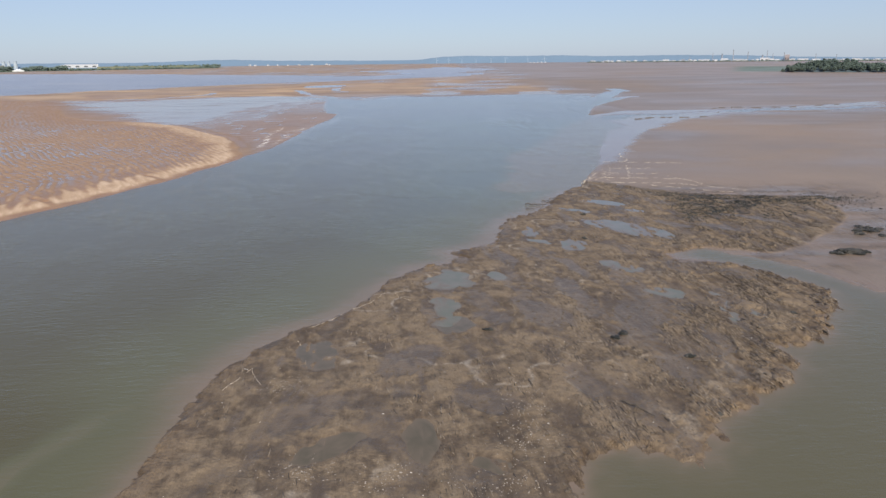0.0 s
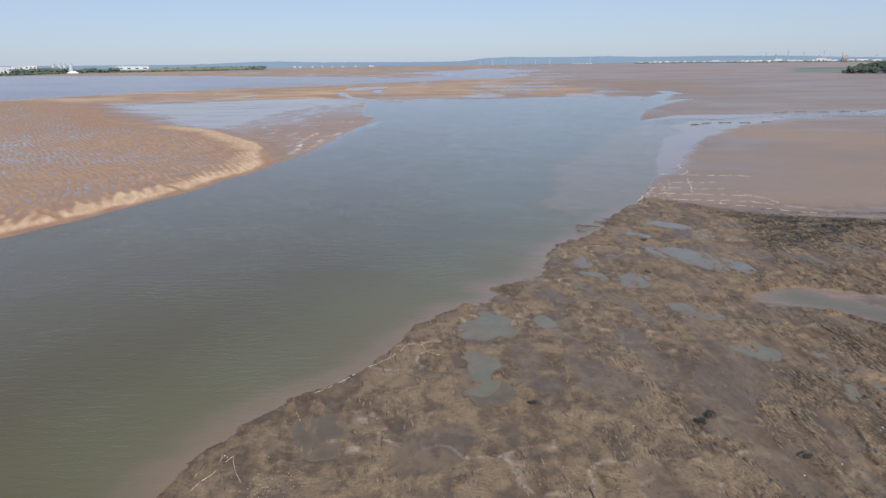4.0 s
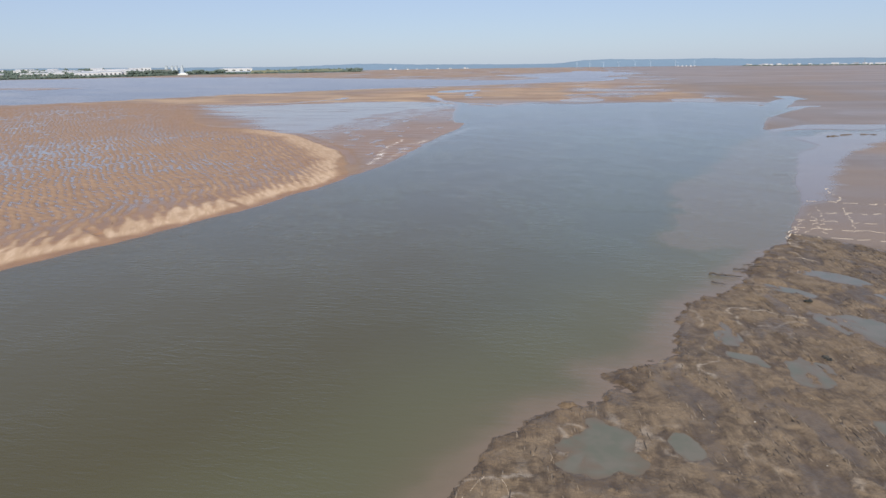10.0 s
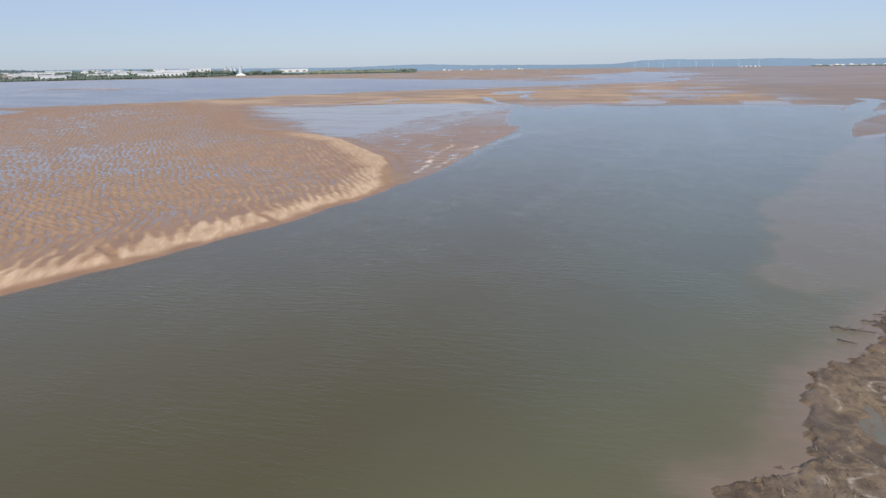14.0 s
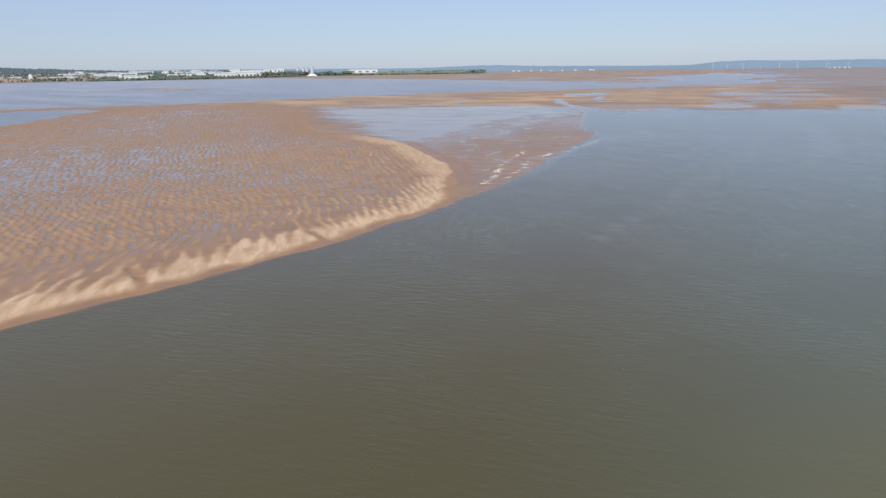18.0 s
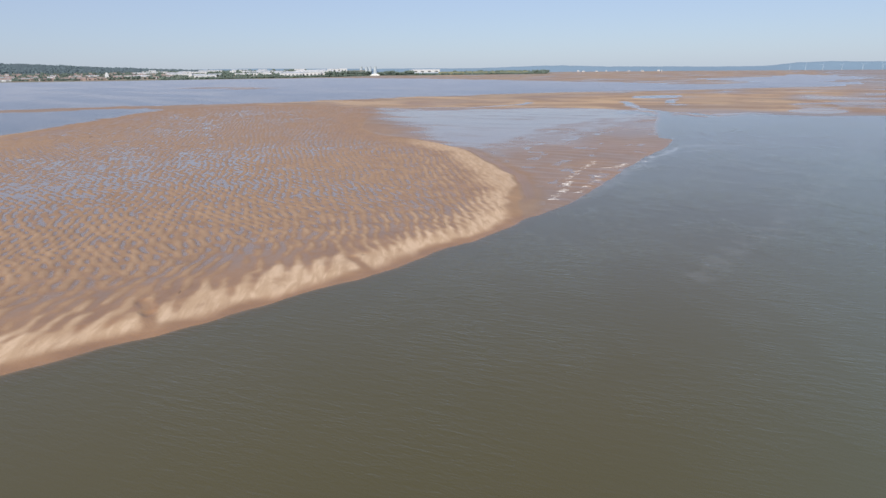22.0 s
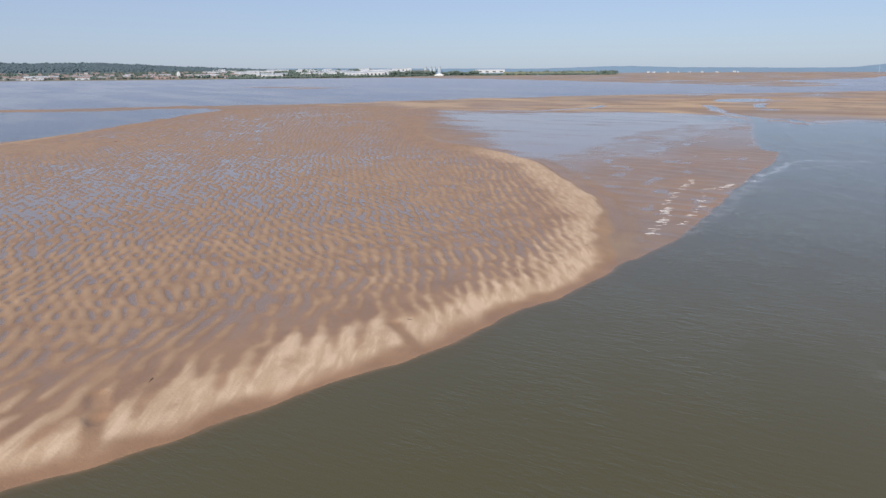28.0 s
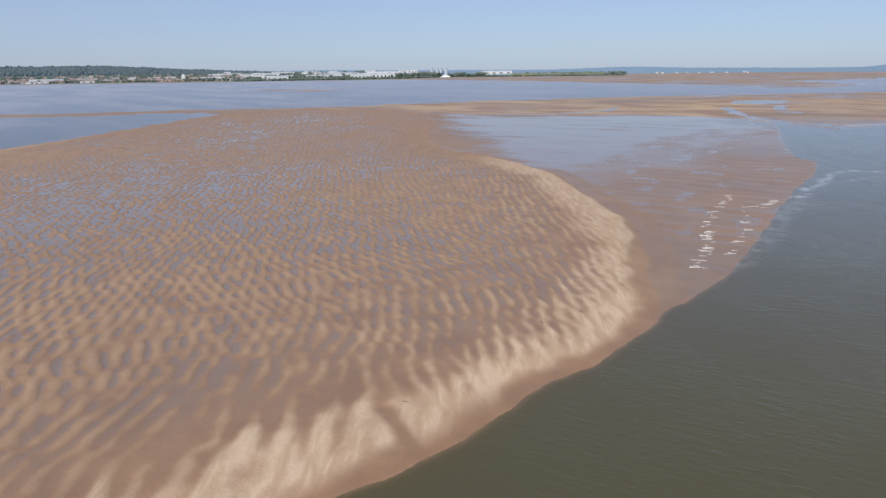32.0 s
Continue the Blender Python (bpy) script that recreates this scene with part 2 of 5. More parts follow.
def water_material():
    n = Net("estuary_water")
    depth = n.attr("depth")
    wind = n.noise(0.02, 3, 0.5, (1.0, 2.6, 1.0), radians(-10))
    calm = n.math("ADD", n.step(wind, 0.42, 0.62), 0.0)
    slick = n.attr("slick")
    ripple = n.noise(0.62, 3, 0.55, (2.6, 0.75, 1.0), radians(4), 0.5)
    small = n.noise(1.9, 3, 0.6, (1.8, 0.8, 1.0), radians(-6), 0.3)
    h = n.math("ADD", n.math("MULTIPLY", ripple, 0.7), n.math("MULTIPLY", small, 0.35))
    h = n.math("MULTIPLY", h, n.math("SUBTRACT", n.math("ADD", 0.35, n.math("ADD", n.math("MULTIPLY", calm, 0.35), n.step(n.noise(0.045, 3, 0.55, (1.0, 1.8, 1.0), radians(30)), 0.42, 0.60, 0.0, 0.55))), n.math("MULTIPLY", slick, 0.4)))
    nor = n.bump(h, 0.62, 0.28)
    silt = n.noise(0.006, 3)
    murk = n.mix(n.step(silt, 0.35, 0.65), (0.081, 0.072, 0.034), (0.090, 0.079, 0.039))
    murk = n.mix(n.math("MULTIPLY", n.attr("silt"), n.step(silt, 0.2, 0.8, 0.75, 1.0)), murk, (0.092, 0.104, 0.072))
    murk = n.mix(n.step(depth, 0.3, 2.3), n.mix(n.attr("sandbed"), (0.108, 0.106, 0.058), (0.088, 0.071, 0.032)), murk)
    # river body painted blue in place of the sky it mirrors
    murk = n.mix(n.attr("ruffle_skyblue"), murk, (0.060, 0.088, 0.120))
    murk = n.mix(n.attr("south"), murk, (0.108, 0.098, 0.058))
    bed = n.mix(n.attr("sandbed"), (0.202, 0.152, 0.112), (0.27, 0.165, 0.09))
    bed = n.mix(n.math("MULTIPLY", n.step(n.noise(0.35, 4), 0.45, 0.7), 0.35), bed, (0.17, 0.135, 0.10))
    thick = n.math("SUBTRACT", 1.0, n.math("POWER", 2.718, n.math("MULTIPLY", depth, -7.0)))
    murk = n.mix(thick, bed, murk)
    # broken pale grey streaks mixed into the water's colour
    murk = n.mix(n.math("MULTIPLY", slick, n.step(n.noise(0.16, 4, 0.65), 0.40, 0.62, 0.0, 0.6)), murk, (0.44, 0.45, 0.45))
    body = n.surface(murk, 1.0, None, 0.0, 0.0)
    gloss = n.t.nodes.new("ShaderNodeBsdfGlossy")
    n.put(gloss, "Roughness", n.math("ADD", n.math("ADD", 0.17, n.math("MULTIPLY", n.attr("ruffle_skyblue"), 0.20)), n.math("MULTIPLY", n.step(n.noise(0.012, 4, 0.55, (4.0, 1.0, 1.0), radians(-20)), 0.42, 0.58), n.math("ADD", 0.04, n.math("MULTIPLY", n.attr("ruffle_skyblue"), 0.10))))), n.put(gloss, "Normal", nor), n.put(gloss, "Color", (1, 1, 1, 1))
    fres = n.t.nodes.new("ShaderNodeFresnel")
    n.put(fres, "IOR", n.math("SUBTRACT", 1.305, n.math("MULTIPLY", n.attr("ruffle_skyblue"), 0.115))), n.put(fres, "Normal", nor)
    top = n.t.nodes.new("ShaderNodeMixShader")
    n.put(top, "i0", n.math("MULTIPLY", fres.outputs[0], n.math("SUBTRACT", 0.97, n.math("MULTIPLY", n.attr("ruffle_skyblue"), 0.20)))), n.put(top, "i1", body), n.put(top, "i2", gloss.outputs[0])
    return n.done(top.outputs[0])


GROUND, WATER = ground_material(), water_material()

# ---- relief of the estuary ----
rng = np.random.RandomState(7)
TABLE = rng.rand(256, 256).astype(np.float32)


def vnoise(x, y, k=0):
    xi, yi = np.floor(x), np.floor(y)
    fx, fy = (x - xi).astype(np.float32), (y - yi).astype(np.float32)
    xi, yi = xi.astype(np.int32) + 37 * k, yi.astype(np.int32) + 91 * k
    fx, fy = fx * fx * fx * (fx * (fx * 6 - 15) + 10), fy * fy * fy * (fy * (fy * 6 - 15) + 10)
    a, b = TABLE[xi & 255, yi & 255], TABLE[(xi + 1) & 255, yi & 255]
    c, e = TABLE[xi & 255, (yi + 1) & 255], TABLE[(xi + 1) & 255, (yi + 1) & 255]
    return (a + (b - a) * fx) * (1 - fy) + (c + (e - c) * fx) * fy


def fbm(x, y, octaves=3, k=0):
    """Uneven value from -1 to 1."""
    s, w, tot = 0, 1.0, 0
    for i in range(octaves):
        s = s + w * vnoise(x * 2 ** i, y * 2 ** i, k + 5 * i)
        tot += w
        w *= 0.5
    return s / tot * 2 - 1


def smooth(lo, hi, v):
    q = np.clip((v - lo) / (hi - lo), 0, 1)
    return q * q * (3 - 2 * q)


def sdf(x, y, poly):
    """Distance to the edge of a polygon, negative inside."""
    best = np.full(x.shape, 1e12)
    inside = np.zeros(x.shape, bool)
    for (ax, ay), (bx, by) in zip(poly, poly[1:] + poly[:1]):
        ex, ey = bx - ax, by - ay
        wx, wy = x - ax, y - ay
        q = np.clip((wx * ex + wy * ey) / (ex * ex + ey * ey + 1e-9), 0, 1)
        best = np.minimum(best, (wx - ex * q) ** 2 + (wy - ey * q) ** 2)
        if ay != by:
            cross = ((ay <= y) & (by > y)) | ((by <= y) & (ay > y))
            inside ^= cross & (wx < ex * wy / ey)
    best = np.sqrt(best)
    return np.where(inside, -best, best)


def line_dist(x, y, line):
    best = np.full(x.shape, 1e12)
    for (ax, ay), (bx, by) in zip(line, line[1:]):
        ex, ey = bx - ax, by - ay
        q = np.clip(((x - ax) * ex + (y - ay) * ey) / (ex * ex + ey * ey + 1e-9), 0, 1)
        best = np.minimum(best, (x - ax - ex * q) ** 2 + (y - ay - ey * q) ** 2)
    return np.sqrt(best)


# the main channel: muddy bank, creek mouth, head of the reach, then the sand bank's edge
MUD_BANK = [(-44, -300), (-38, 40), (-37, 82), (-37, 90), (-35, 98), (-32, 106), (-28, 113), (-20, 121), (-16, 131), (-12.5, 143), (-7, 149), (2, 154.5), (5, 158),
            (3, 164), (8, 167), (13, 173), (16, 182), (17.5, 191), (25, 204), (32, 212.5), (37, 225), (46, 242), (54, 256), (72, 305), (86, 364), (109, 441), (128, 472)]
REACH_HEAD = [(121, 566), (159, 706), (178, 830), (123, 876), (57, 868), (-1, 842), (-57, 852), (-92, 800), (-132, 807),
              (-121, 713), (-102, 609), (-91, 600), (-89, 551), (-92, 518), (-93, 467), (-93, 409), (-94, 378)]
BAR_EDGE = [(-97, 359), (-100, 342), (-101, 326), (-103, 313), (-108, 297), (-111, 280), (-114, 267), (-118, 258), (-121, 248),
            (-124, 240), (-126, 233), (-128, 225), (-133, 215), (-150, 170), (-190, 80), (-260, -300)]
CHANNEL = MUD_BANK + REACH_HEAD + BAR_EDGE
BAR = BAR_EDGE[1:-1] + [(-320, -100), (-480, 250), (-540, 416), (-560, 461), (-595, 529), (-648, 625), (-690, 725), (-660, 850),
                        (-560, 850), (-460, 830), (-418, 765), (-368, 665), (-330, 600), (-292, 560), (-250, 542), (-218, 519), (-190, 496), (-159, 454),
                        (-135, 423), (-122, 397), (-113, 375), (-109, 362)]
RIVER = [(-1150, 420), (-954, 613), (-875, 673), (-830, 745), (-742, 825), (-663, 904), (-577, 1058), (-490, 1200), (-370, 1350),
         (-206, 1440), (27, 1702), (110, 1950), (20, 2008), (170, 2500), (60, 2900), (-11, 3100), (-60, 2700), (-260, 2350), (-64, 1990),
         (-200, 1760), (-416, 1900), (-700, 2100), (-1291, 2440), (-1798, 2622), (-2010, 2450), (-2340, 2260), (-2670, 1940),
         (-3060, 1700), (-5000, 1500), (-5000, 0)]
MID_BAR = [(-1400, 1385), (-1340, 1490), (-1200, 1490), (-1060, 1440), (-1129, 1330), (-1280, 1330)]
LEFT_CHANNEL = [(-480, 250), (-548, 416), (-560, 461), (-595, 529), (-648, 625), (-690, 722), (-735, 742), (-790, 712), (-799, 655),
                (-852, 622), (-906, 588), (-1100, 380), (-1000, 0), (-600, 0)]
SOUTH_POOL = [(15, 20), (15, 65), (19, 74), (24, 75), (31, 71.5), (36, 78), (38, 83), (43, 86), (47, 90), (53, 93), (53, 96), (58, 100), (57, 106), (66, 106.5),
              (71, 116), (79, 125), (81, 132), (79, 137), (73, 144), (69, 152), (58, 156), (57, 160), (66, 165), (75, 158), (83, 149), (88, 140), (93, 130), (130, 70), (200, 0), (200, -300), (15, -300)]
LAGOON = [(-465, 830), (-400, 835), (-292, 870), (-225, 900), (-164, 890), (-133, 845), (-145, 770), (-168, 704), (-172, 647), (-178, 597), (-174, 545), (-190, 505), (-216, 518),
          (-250, 545), (-292, 600), (-355, 680), (-425, 775)]
MUD_FLAT = [(-50, -60), (-46, 77), (-46, 90), (-42, 107), (-34, 119), (-26, 128), (-22, 144), (-10, 156), (-6, 165), (4, 176), (8, 191),
            (22, 212), (36, 240), (53, 262), (62, 258), (74, 246), (88, 234), (130, 226), (122, 200), (108, 181), (94, 168), (82, 161), (67, 166), (55, 160), (56, 155), (67, 150),
            (80, 138), (81, 131), (79, 124), (66, 106), (57, 106), (58, 100), (53, 93), (44, 86), (36, 78), (31, 71.5), (24, 75), (15, 66), (12, 20)]
WEED_BED = [(74, 234), (84, 236), (100, 228), (120, 227), (137, 225), (130, 218), (112, 217), (95, 209), (82, 199), (74, 194), (75, 207), (78, 226)]
CREEK = [(118, 520), (150, 545), (205, 568), (250, 585), (330, 600), (450, 640), (700, 690)]
CREEK_ARMS = [([(146, 672), (177, 735), (209, 792), (222, 802)], 7), ([(158, 715), (196, 822), (227, 907), (246, 930), (244, 986)], 10)]
RILLS = [[(-129, 797), (-137, 862), (-159, 886), (-188, 956), (-213, 1043)], [(-79, 773), (-94, 783), (-120, 823), (-137, 800), (-158, 842)], [(-156, 1025), (-171, 1180), (-193, 1215), (-197, 1141)],
         [(-410, 851), (-357, 863), (-334, 914), (-319, 942), (-326, 994)], [(-137, 850), (-110, 850), (-88, 810)]]
SHALLOWS = [(47, 247), (31, 236), (21, 242), (23, 257), (27, 290), (30, 319), (36, 344), (52, 375), (68, 417), (83, 470), (98, 500), (125, 560), (135, 480), (109, 441), (90, 364), (76, 305), (57, 255)]
# wet mud round the creek's mouth that mirrors the sky, the islet in it, and a drained patch
WET_FAN = [(116, 552), (158, 600), (205, 602), (250, 600), (310, 620), (434, 680), (406, 633), (262, 588), (206, 534), (166, 490), (123, 420), (101, 367), (86, 316), (66, 300), (75, 350), (94, 410), (105, 437), (128, 472), (122, 529)]
ISLET = [(115, 552), (133, 609), (180, 697), (198, 718), (176, 646), (141, 583)]
DRAINED = [(150, 410), (215, 454), (260, 420), (215, 334), (160, 300), (125, 290), (130, 337)]
SPIT = [(-54, 66), (-52, 73), (-49, 81), (-46, 86)]
# hollows in the mud that hold water: x, y, half length, half width, turn
POOLS = [(0, 141.5, 6.6, 6.0, 10), (-0.3, 125, 2.8, 7.0, 4), (2.5, 115, 5.0, 4.2, -30), (-22, 104, 3.6, 6.6, 16), (49.5, 191, 11.5, 4.4, -62), (58, 180, 8.0, 4.6, -60), (54, 220, 7.2, 3.2, -43),
         (42.7, 209.6, 5.4, 2.0, -42), (35, 169.5, 4.6, 4.2, -50), (25.5, 173, 4.6, 1.6, -36), (61, 208, 2.8, 2.0, -60), (22.8, 181, 3.4, 2.0, -63), (43, 151, 6.0, 3.4, -50), (45.5, 132.8, 4.6, 3.4, -42),
         (55.2, 124.5, 7.5, 2.2, -100), (60, 120.3, 2.2, 1.6, -70), (-2.7, 77, 2.6, 7.0, 6), (-15.5, 75.5, 5.2, 2.8, 40), (6.6, 70.6, 2.6, 2.0, -30), (11.4, 144.7, 3.0, 1.8, -62), (24.3, 184, 4.6, 1.4, -79)]
# soft wet dips with a smooth skin of mud
DIPS = [(17, 122, 10, 3.6, -79), (37, 121, 6.5, 4.2, -70), (38, 99, 4.5, 4, -51), (9, 118.5, 5.4, 3, -51), (21, 121, 8, 3.4, -76), (35, 115, 6, 3.2, -70), (30, 151, 9, 2.2, -70), (14, 160, 7, 2, -70),
        (-20, 84, 7, 4, 60), (-6, 101, 6, 4, 30), (27, 135, 9, 2.4, -80), (47, 108, 8, 2, -85), (5, 90, 5, 4, -60), (20, 92, 7, 2.6, -80), (66, 190, 9, 2.4, -55), (78, 185, 9, 2.6, -45), (90, 196, 10, 2.4, -35)]
POOL_LEVEL = 0.20
# distance of the far shore by bearing
SHORE_AZ, SHORE_R = (-85, -61, -54, -46, -39, -34, -31, -17), (3500, 3540, 3350, 3320, 3350, 3520, 3720, 3770)


def relief(x, y, spacing):
    """Height and surface shares at the points x, y, drawn at that spacing."""
    far = smooth(600, 1600, np.hypot(x, y))
    w = 3.0 + 30 * far
    wx = x + fbm(x / 22, y / 22, 3, 1) * w + fbm(x / 4, y / 4, 2, 2) * 0.8
    wy = y + fbm(x / 22, y / 22, 3, 3) * w + fbm(x / 4, y / 4, 2, 4) * 0.8
    sx, sy = x + fbm(x / 9, y / 9, 2, 6) * 1.0, y + fbm(x / 9, y / 9, 2, 8) * 1.0   # gentler, for the bank of sand
    s0, q0 = x * 0.14 - y * 0.99, x * 0.99 + y * 0.14
    d_ch = sdf(sx, sy, CHANNEL)
    d_mud_bank = line_dist(x, y, MUD_BANK)
    d_ch = d_ch + smooth(14, 2, d_mud_bank) * ((1.1 + 0.9 * smooth(130, 170, y)) * fbm(x / 3.0, y / 1.7, 3, 67) + 0.8 * fbm(x / 9, y / 9, 2, 68)) * (y < 262)
    d_riv = sdf(wx, wy, RIVER)
    d_riv = np.maximum(d_riv, -sdf(wx, wy, MID_BAR))
    d_left = sdf(wx, wy, LEFT_CHANNEL)
    d_pool = sdf(wx * 0.6 + x * 0.4, wy * 0.6 + y * 0.4, SOUTH_POOL) + (2.3 - 1.5 * smooth(138, 148, y)) * fbm(s0 / 3.6, q0 / 1.2, 3, 75) + 0.6 * fbm(x / 1.3, y / 1.3, 2, 76)
    d_creek = line_dist(wx + 10 * fbm(x / 45, y / 45, 2, 11), wy + 14 * fbm(x / 40, y / 40, 2, 13), CREEK) - (4.5 + 5 * fbm(x / 30, y / 60, 2, 9) + 9 * smooth(190, 120, x))
    for line, wide in CREEK_ARMS:
        d_creek = np.minimum(d_creek, line_dist(x + 0.3 * (wx - x), y + 0.3 * (wy - y), line) - wide)
    for r in RILLS:
        d_creek = np.minimum(d_creek, line_dist(x + 0.4 * (wx - x), y + 0.4 * (wy - y), r) - 4.0 - 2.5 * fbm(x / 40, y / 40, 2, 10))
    d_water = np.minimum(np.minimum(d_ch, d_riv), np.minimum(np.minimum(d_left, d_pool), d_creek))
    d_mud = sdf(wx * 0.5 + x * 0.5, wy * 0.5 + y * 0.5, MUD_FLAT)
    d_bar = sdf(sx, sy, BAR)
    d_lag = sdf(wx + fbm(x / 70, y / 30, 3, 12) * (4 + 14 * smooth(560, 680, y)), wy, LAGOON)
    d_weed = sdf(wx, wy, WEED_BED)
    mud = smooth(2.0, -0.3, d_mud - 4 * smooth(9, 3, np.abs(d_pool)) * (y < 152)) * smooth(-3.0, -1.0, d_pool)
    e = 2.0 - d_bar                                # way into the bank
    bar = smooth(0, 3, e)
    # open flats
    z = 0.10 + 0.22 * smooth(0, 60, d_water) + 0.05 * fbm(x / 45, y / 45, 3, 14) * smooth(0, 25, d_water)
    z = z - 0.16 * smooth(25, -30, d_lag)
    # rough mud with ridges that lean one way
    s, q = x * 0.14 - y * 0.99, x * 0.99 + y * 0.14
    s2, q2 = s + 3 * fbm(x / 14, y / 14, 2, 16), q + 2.2 * fbm(x / 11, y / 11, 2, 18)
    ridge = 1 - np.abs(fbm(s2 / 7.5, q2 / 1.7, 3, 20)) * 2.2
    ridge = 0.5 * ridge + 0.5 * fbm(s2 / 4.0, q2 / 1.1, 3, 22)
    lump = fbm(x / 6, y / 6, 3, 24)
    slick = smooth(-0.08, -0.40, fbm(s2 / 9 + 3, q2 / 3.6, 3, 23) + 0.20 * fbm(x / 2.5, y / 2.5, 2, 25))   # smooth wet hollows
    seaward = smooth(-5, 60, x * 0.9 - (y - 90) * 0.25)    # the south-east side is more broken
    z_mud = 0.36 + 0.10 * lump + (0.15 + 0.20 * seaward) * ridge * (1 - 0.8 * slick) + (0.05 + 0.08 * seaward) * fbm(x / 1.1, y / 1.1, 2, 26) * (1 - 0.7 * slick) + (0.05 + 0.16 * seaward) * fbm(s / 2.6, q / 0.8, 2, 26) * (1 - 0.7 * slick)
    scarp = fbm(s2 / 3.2, q2 / 1.3, 3, 78)
    z_mud = z_mud + (0.06 + 0.12 * seaward) * (1 - 2 * np.abs(scarp)) * (1 - slick) + (0.02 + 0.07 * seaward) * fbm(s / 1.2, q / 0.6, 1, 79) * (1 - slick)
    step_w = smooth(-0.1, 0.35, fbm(s2 / 12 + 7, q2 / 6, 2, 99)) * (0.35 + 0.65 * seaward)      # small terraces, steep on one side
    terrace = q2 / 2.4 + 1.3 * fbm(s2 / 8, q2 / 4, 3, 100)
    z_mud = z_mud + step_w * 0.26 * ((terrace - np.floor(terrace)) - 0.5) * (1 - slick)
    z_mud = z_mud - 0.13 * slick
    z_mud = z_mud - 0.20 * smooth(-3, 0.5, d_mud) + 0.10 * fbm(x / 2.2, y / 2.2, 2, 27) * smooth(-5, 0, d_mud)
    dip, hollow = np.full(x.shape, 9.0), np.full(x.shape, 9.0)
    at = mud > 0
    px_, py_, dip_n, pool_n = wx[at], wy[at], 0.40 * fbm(s2[at] / 5, q2[at] / 1.8, 3, 97), 0.32 * fbm(x[at] / 3.4, y[at] / 3.4, 3, 28)
    for shapes, out, rough in ((DIPS, dip, dip_n), (POOLS, hollow, pool_n)):
        best = np.full(px_.shape, 9.0)
        for px, py, a, b, turn in shapes:
            c, n = math.cos(radians(turn)), math.sin(radians(turn))
            u, v = (px_ - px) * c + (py_ - py) * n, -(px_ - px) * n + (py_ - py) * c
            best = np.minimum(best, np.sqrt((u / a) ** 2 + (v / b) ** 2))
        out[at] = best + rough
    dip = smooth(1.15, 0.75, dip)
    z_mud = z_mud + dip * 0.75 * (0.24 - z_mud)
    z_mud = z_mud + (POOL_LEVEL + 0.03 - z_mud) * smooth(1.5, 1.0, hollow) * 0.55 - 0.16 * smooth(1.12, 0.8, hollow)
    z_mud = z_mud + smooth(1.0, 1.22, hollow) * smooth(2.1, 1.8, hollow) * np.maximum(0, 0.228 - z_mud)      # lips round the pools
    z = z + (z_mud - z) * mud
    z = z + 0.25 * smooth(0, -5, d_weed) * (0.4 + 0.6 * np.abs(fbm(x / 1.6, y / 1.6, 2, 30)))
    # bank of sand: bright rim, lower rippled back
    south = smooth(30, 0, d_ch)
    rim = 0.05 + 1.15 * smooth(0, 9 - 5 * smooth(20, 45, d_ch), e) - 0.45 * smooth(12, 75, e)
    west = smooth(-300, -560, x)
    rim = rim * (1 - 0.8 * west)
    rim = rim * (1 - 0.9 * smooth(-215, -285, x) * smooth(480, 530, y))

    deep = e + 25 * fbm(x / 60, y / 60, 2, 33)
    lng = 1.0 if spacing < 1.5 else 1.75
    wave = np.full(x.shape, 0.4)

    def trains(weight, turns, lengths, k, shares):
        """Adds short-crested ripples whose crests run along two near directions, where the weight is above nought."""
        at = (weight > 0.001) & (e > -3)
        if not at.any():
            return
        xx, yy, both = x[at], y[at], 0
        for turn, length, share in zip(turns, lengths, shares):
            c, n = math.cos(radians(turn)), math.sin(radians(turn))
            ph = (yy * c - xx * n) / (length * lng) + 0.75 * fbm(xx / 24, yy / 24, 2, k) + 0.16 * fbm(xx / 5.5, yy / 5.5, 2, k + 1)
            crest = 0.5 + 0.5 * np.sin(ph * 2 * math.pi)
            both = both + share * crest * (0.64 + 0.60 * fbm((xx * c + yy * n) / 9, ph * 1.1, 2, k + 2))
            k += 3
        wave[at] += weight[at] * (0.66 * both - 0.4)

    near_w, far_w = smooth(75, 35, deep), smooth(110, 190, deep)
    wide_w = smooth(300, 262, y)                   # broader ripples to the south
    trains(near_w * (1 - wide_w), (-57, -38), (3.2, 3.0), 70, (1.15, 0.62))
    trains(near_w * wide_w, (-63, -46), (4.3, 4.0), 76, (1.15, 0.62))
    trains((1 - near_w) * (1 - far_w), (-50, -26), (3.0, 3.2), 80, (0.98, 0.85))
    trains((1 - near_w) * far_w, (-14, -42), (3.0, 3.3), 90, (0.92, 0.92))
    wave = wave + 0.22 * fbm(x / 3.2, y / 3.2, 2, 38)
    lee = smooth(20, 45, d_ch)
    inner = smooth(9, 24, e + 3 * smooth(18, 42, d_ch) - (13 - 6 * lee) * (wave - 0.45) + 5 * fbm(x / 16, y / 16, 2, 40) - 3 * smooth(300, 420, y))
    inner = np.maximum(inner, np.maximum(smooth(-330, -430, x), smooth(-230, -285, x) * smooth(480, 530, y)) * smooth(1, 7, e))
    fade = 1.0 if spacing < 2.5 else 0.6
    wave = wave if spacing < 2.5 else fbm(x / 9, y / 9, 2, 39) * 0.6 + 0.3
    level = 0.20 + 0.16 * fbm(x / 60, y / 60, 3, 42) + 0.20 * smooth(60, 190, e) - 0.35 * (1 - inner)
    level = level + 0.10 * smooth(-190, -150, x) * smooth(330, 280, y)
    back_side = smooth(-215, -268, x) * smooth(480, 520, y)
    level = level - 0.4 * smooth(14, 4, np.abs(d_bar)) * (1 - back_side)
    soft = 0.14 * near_w
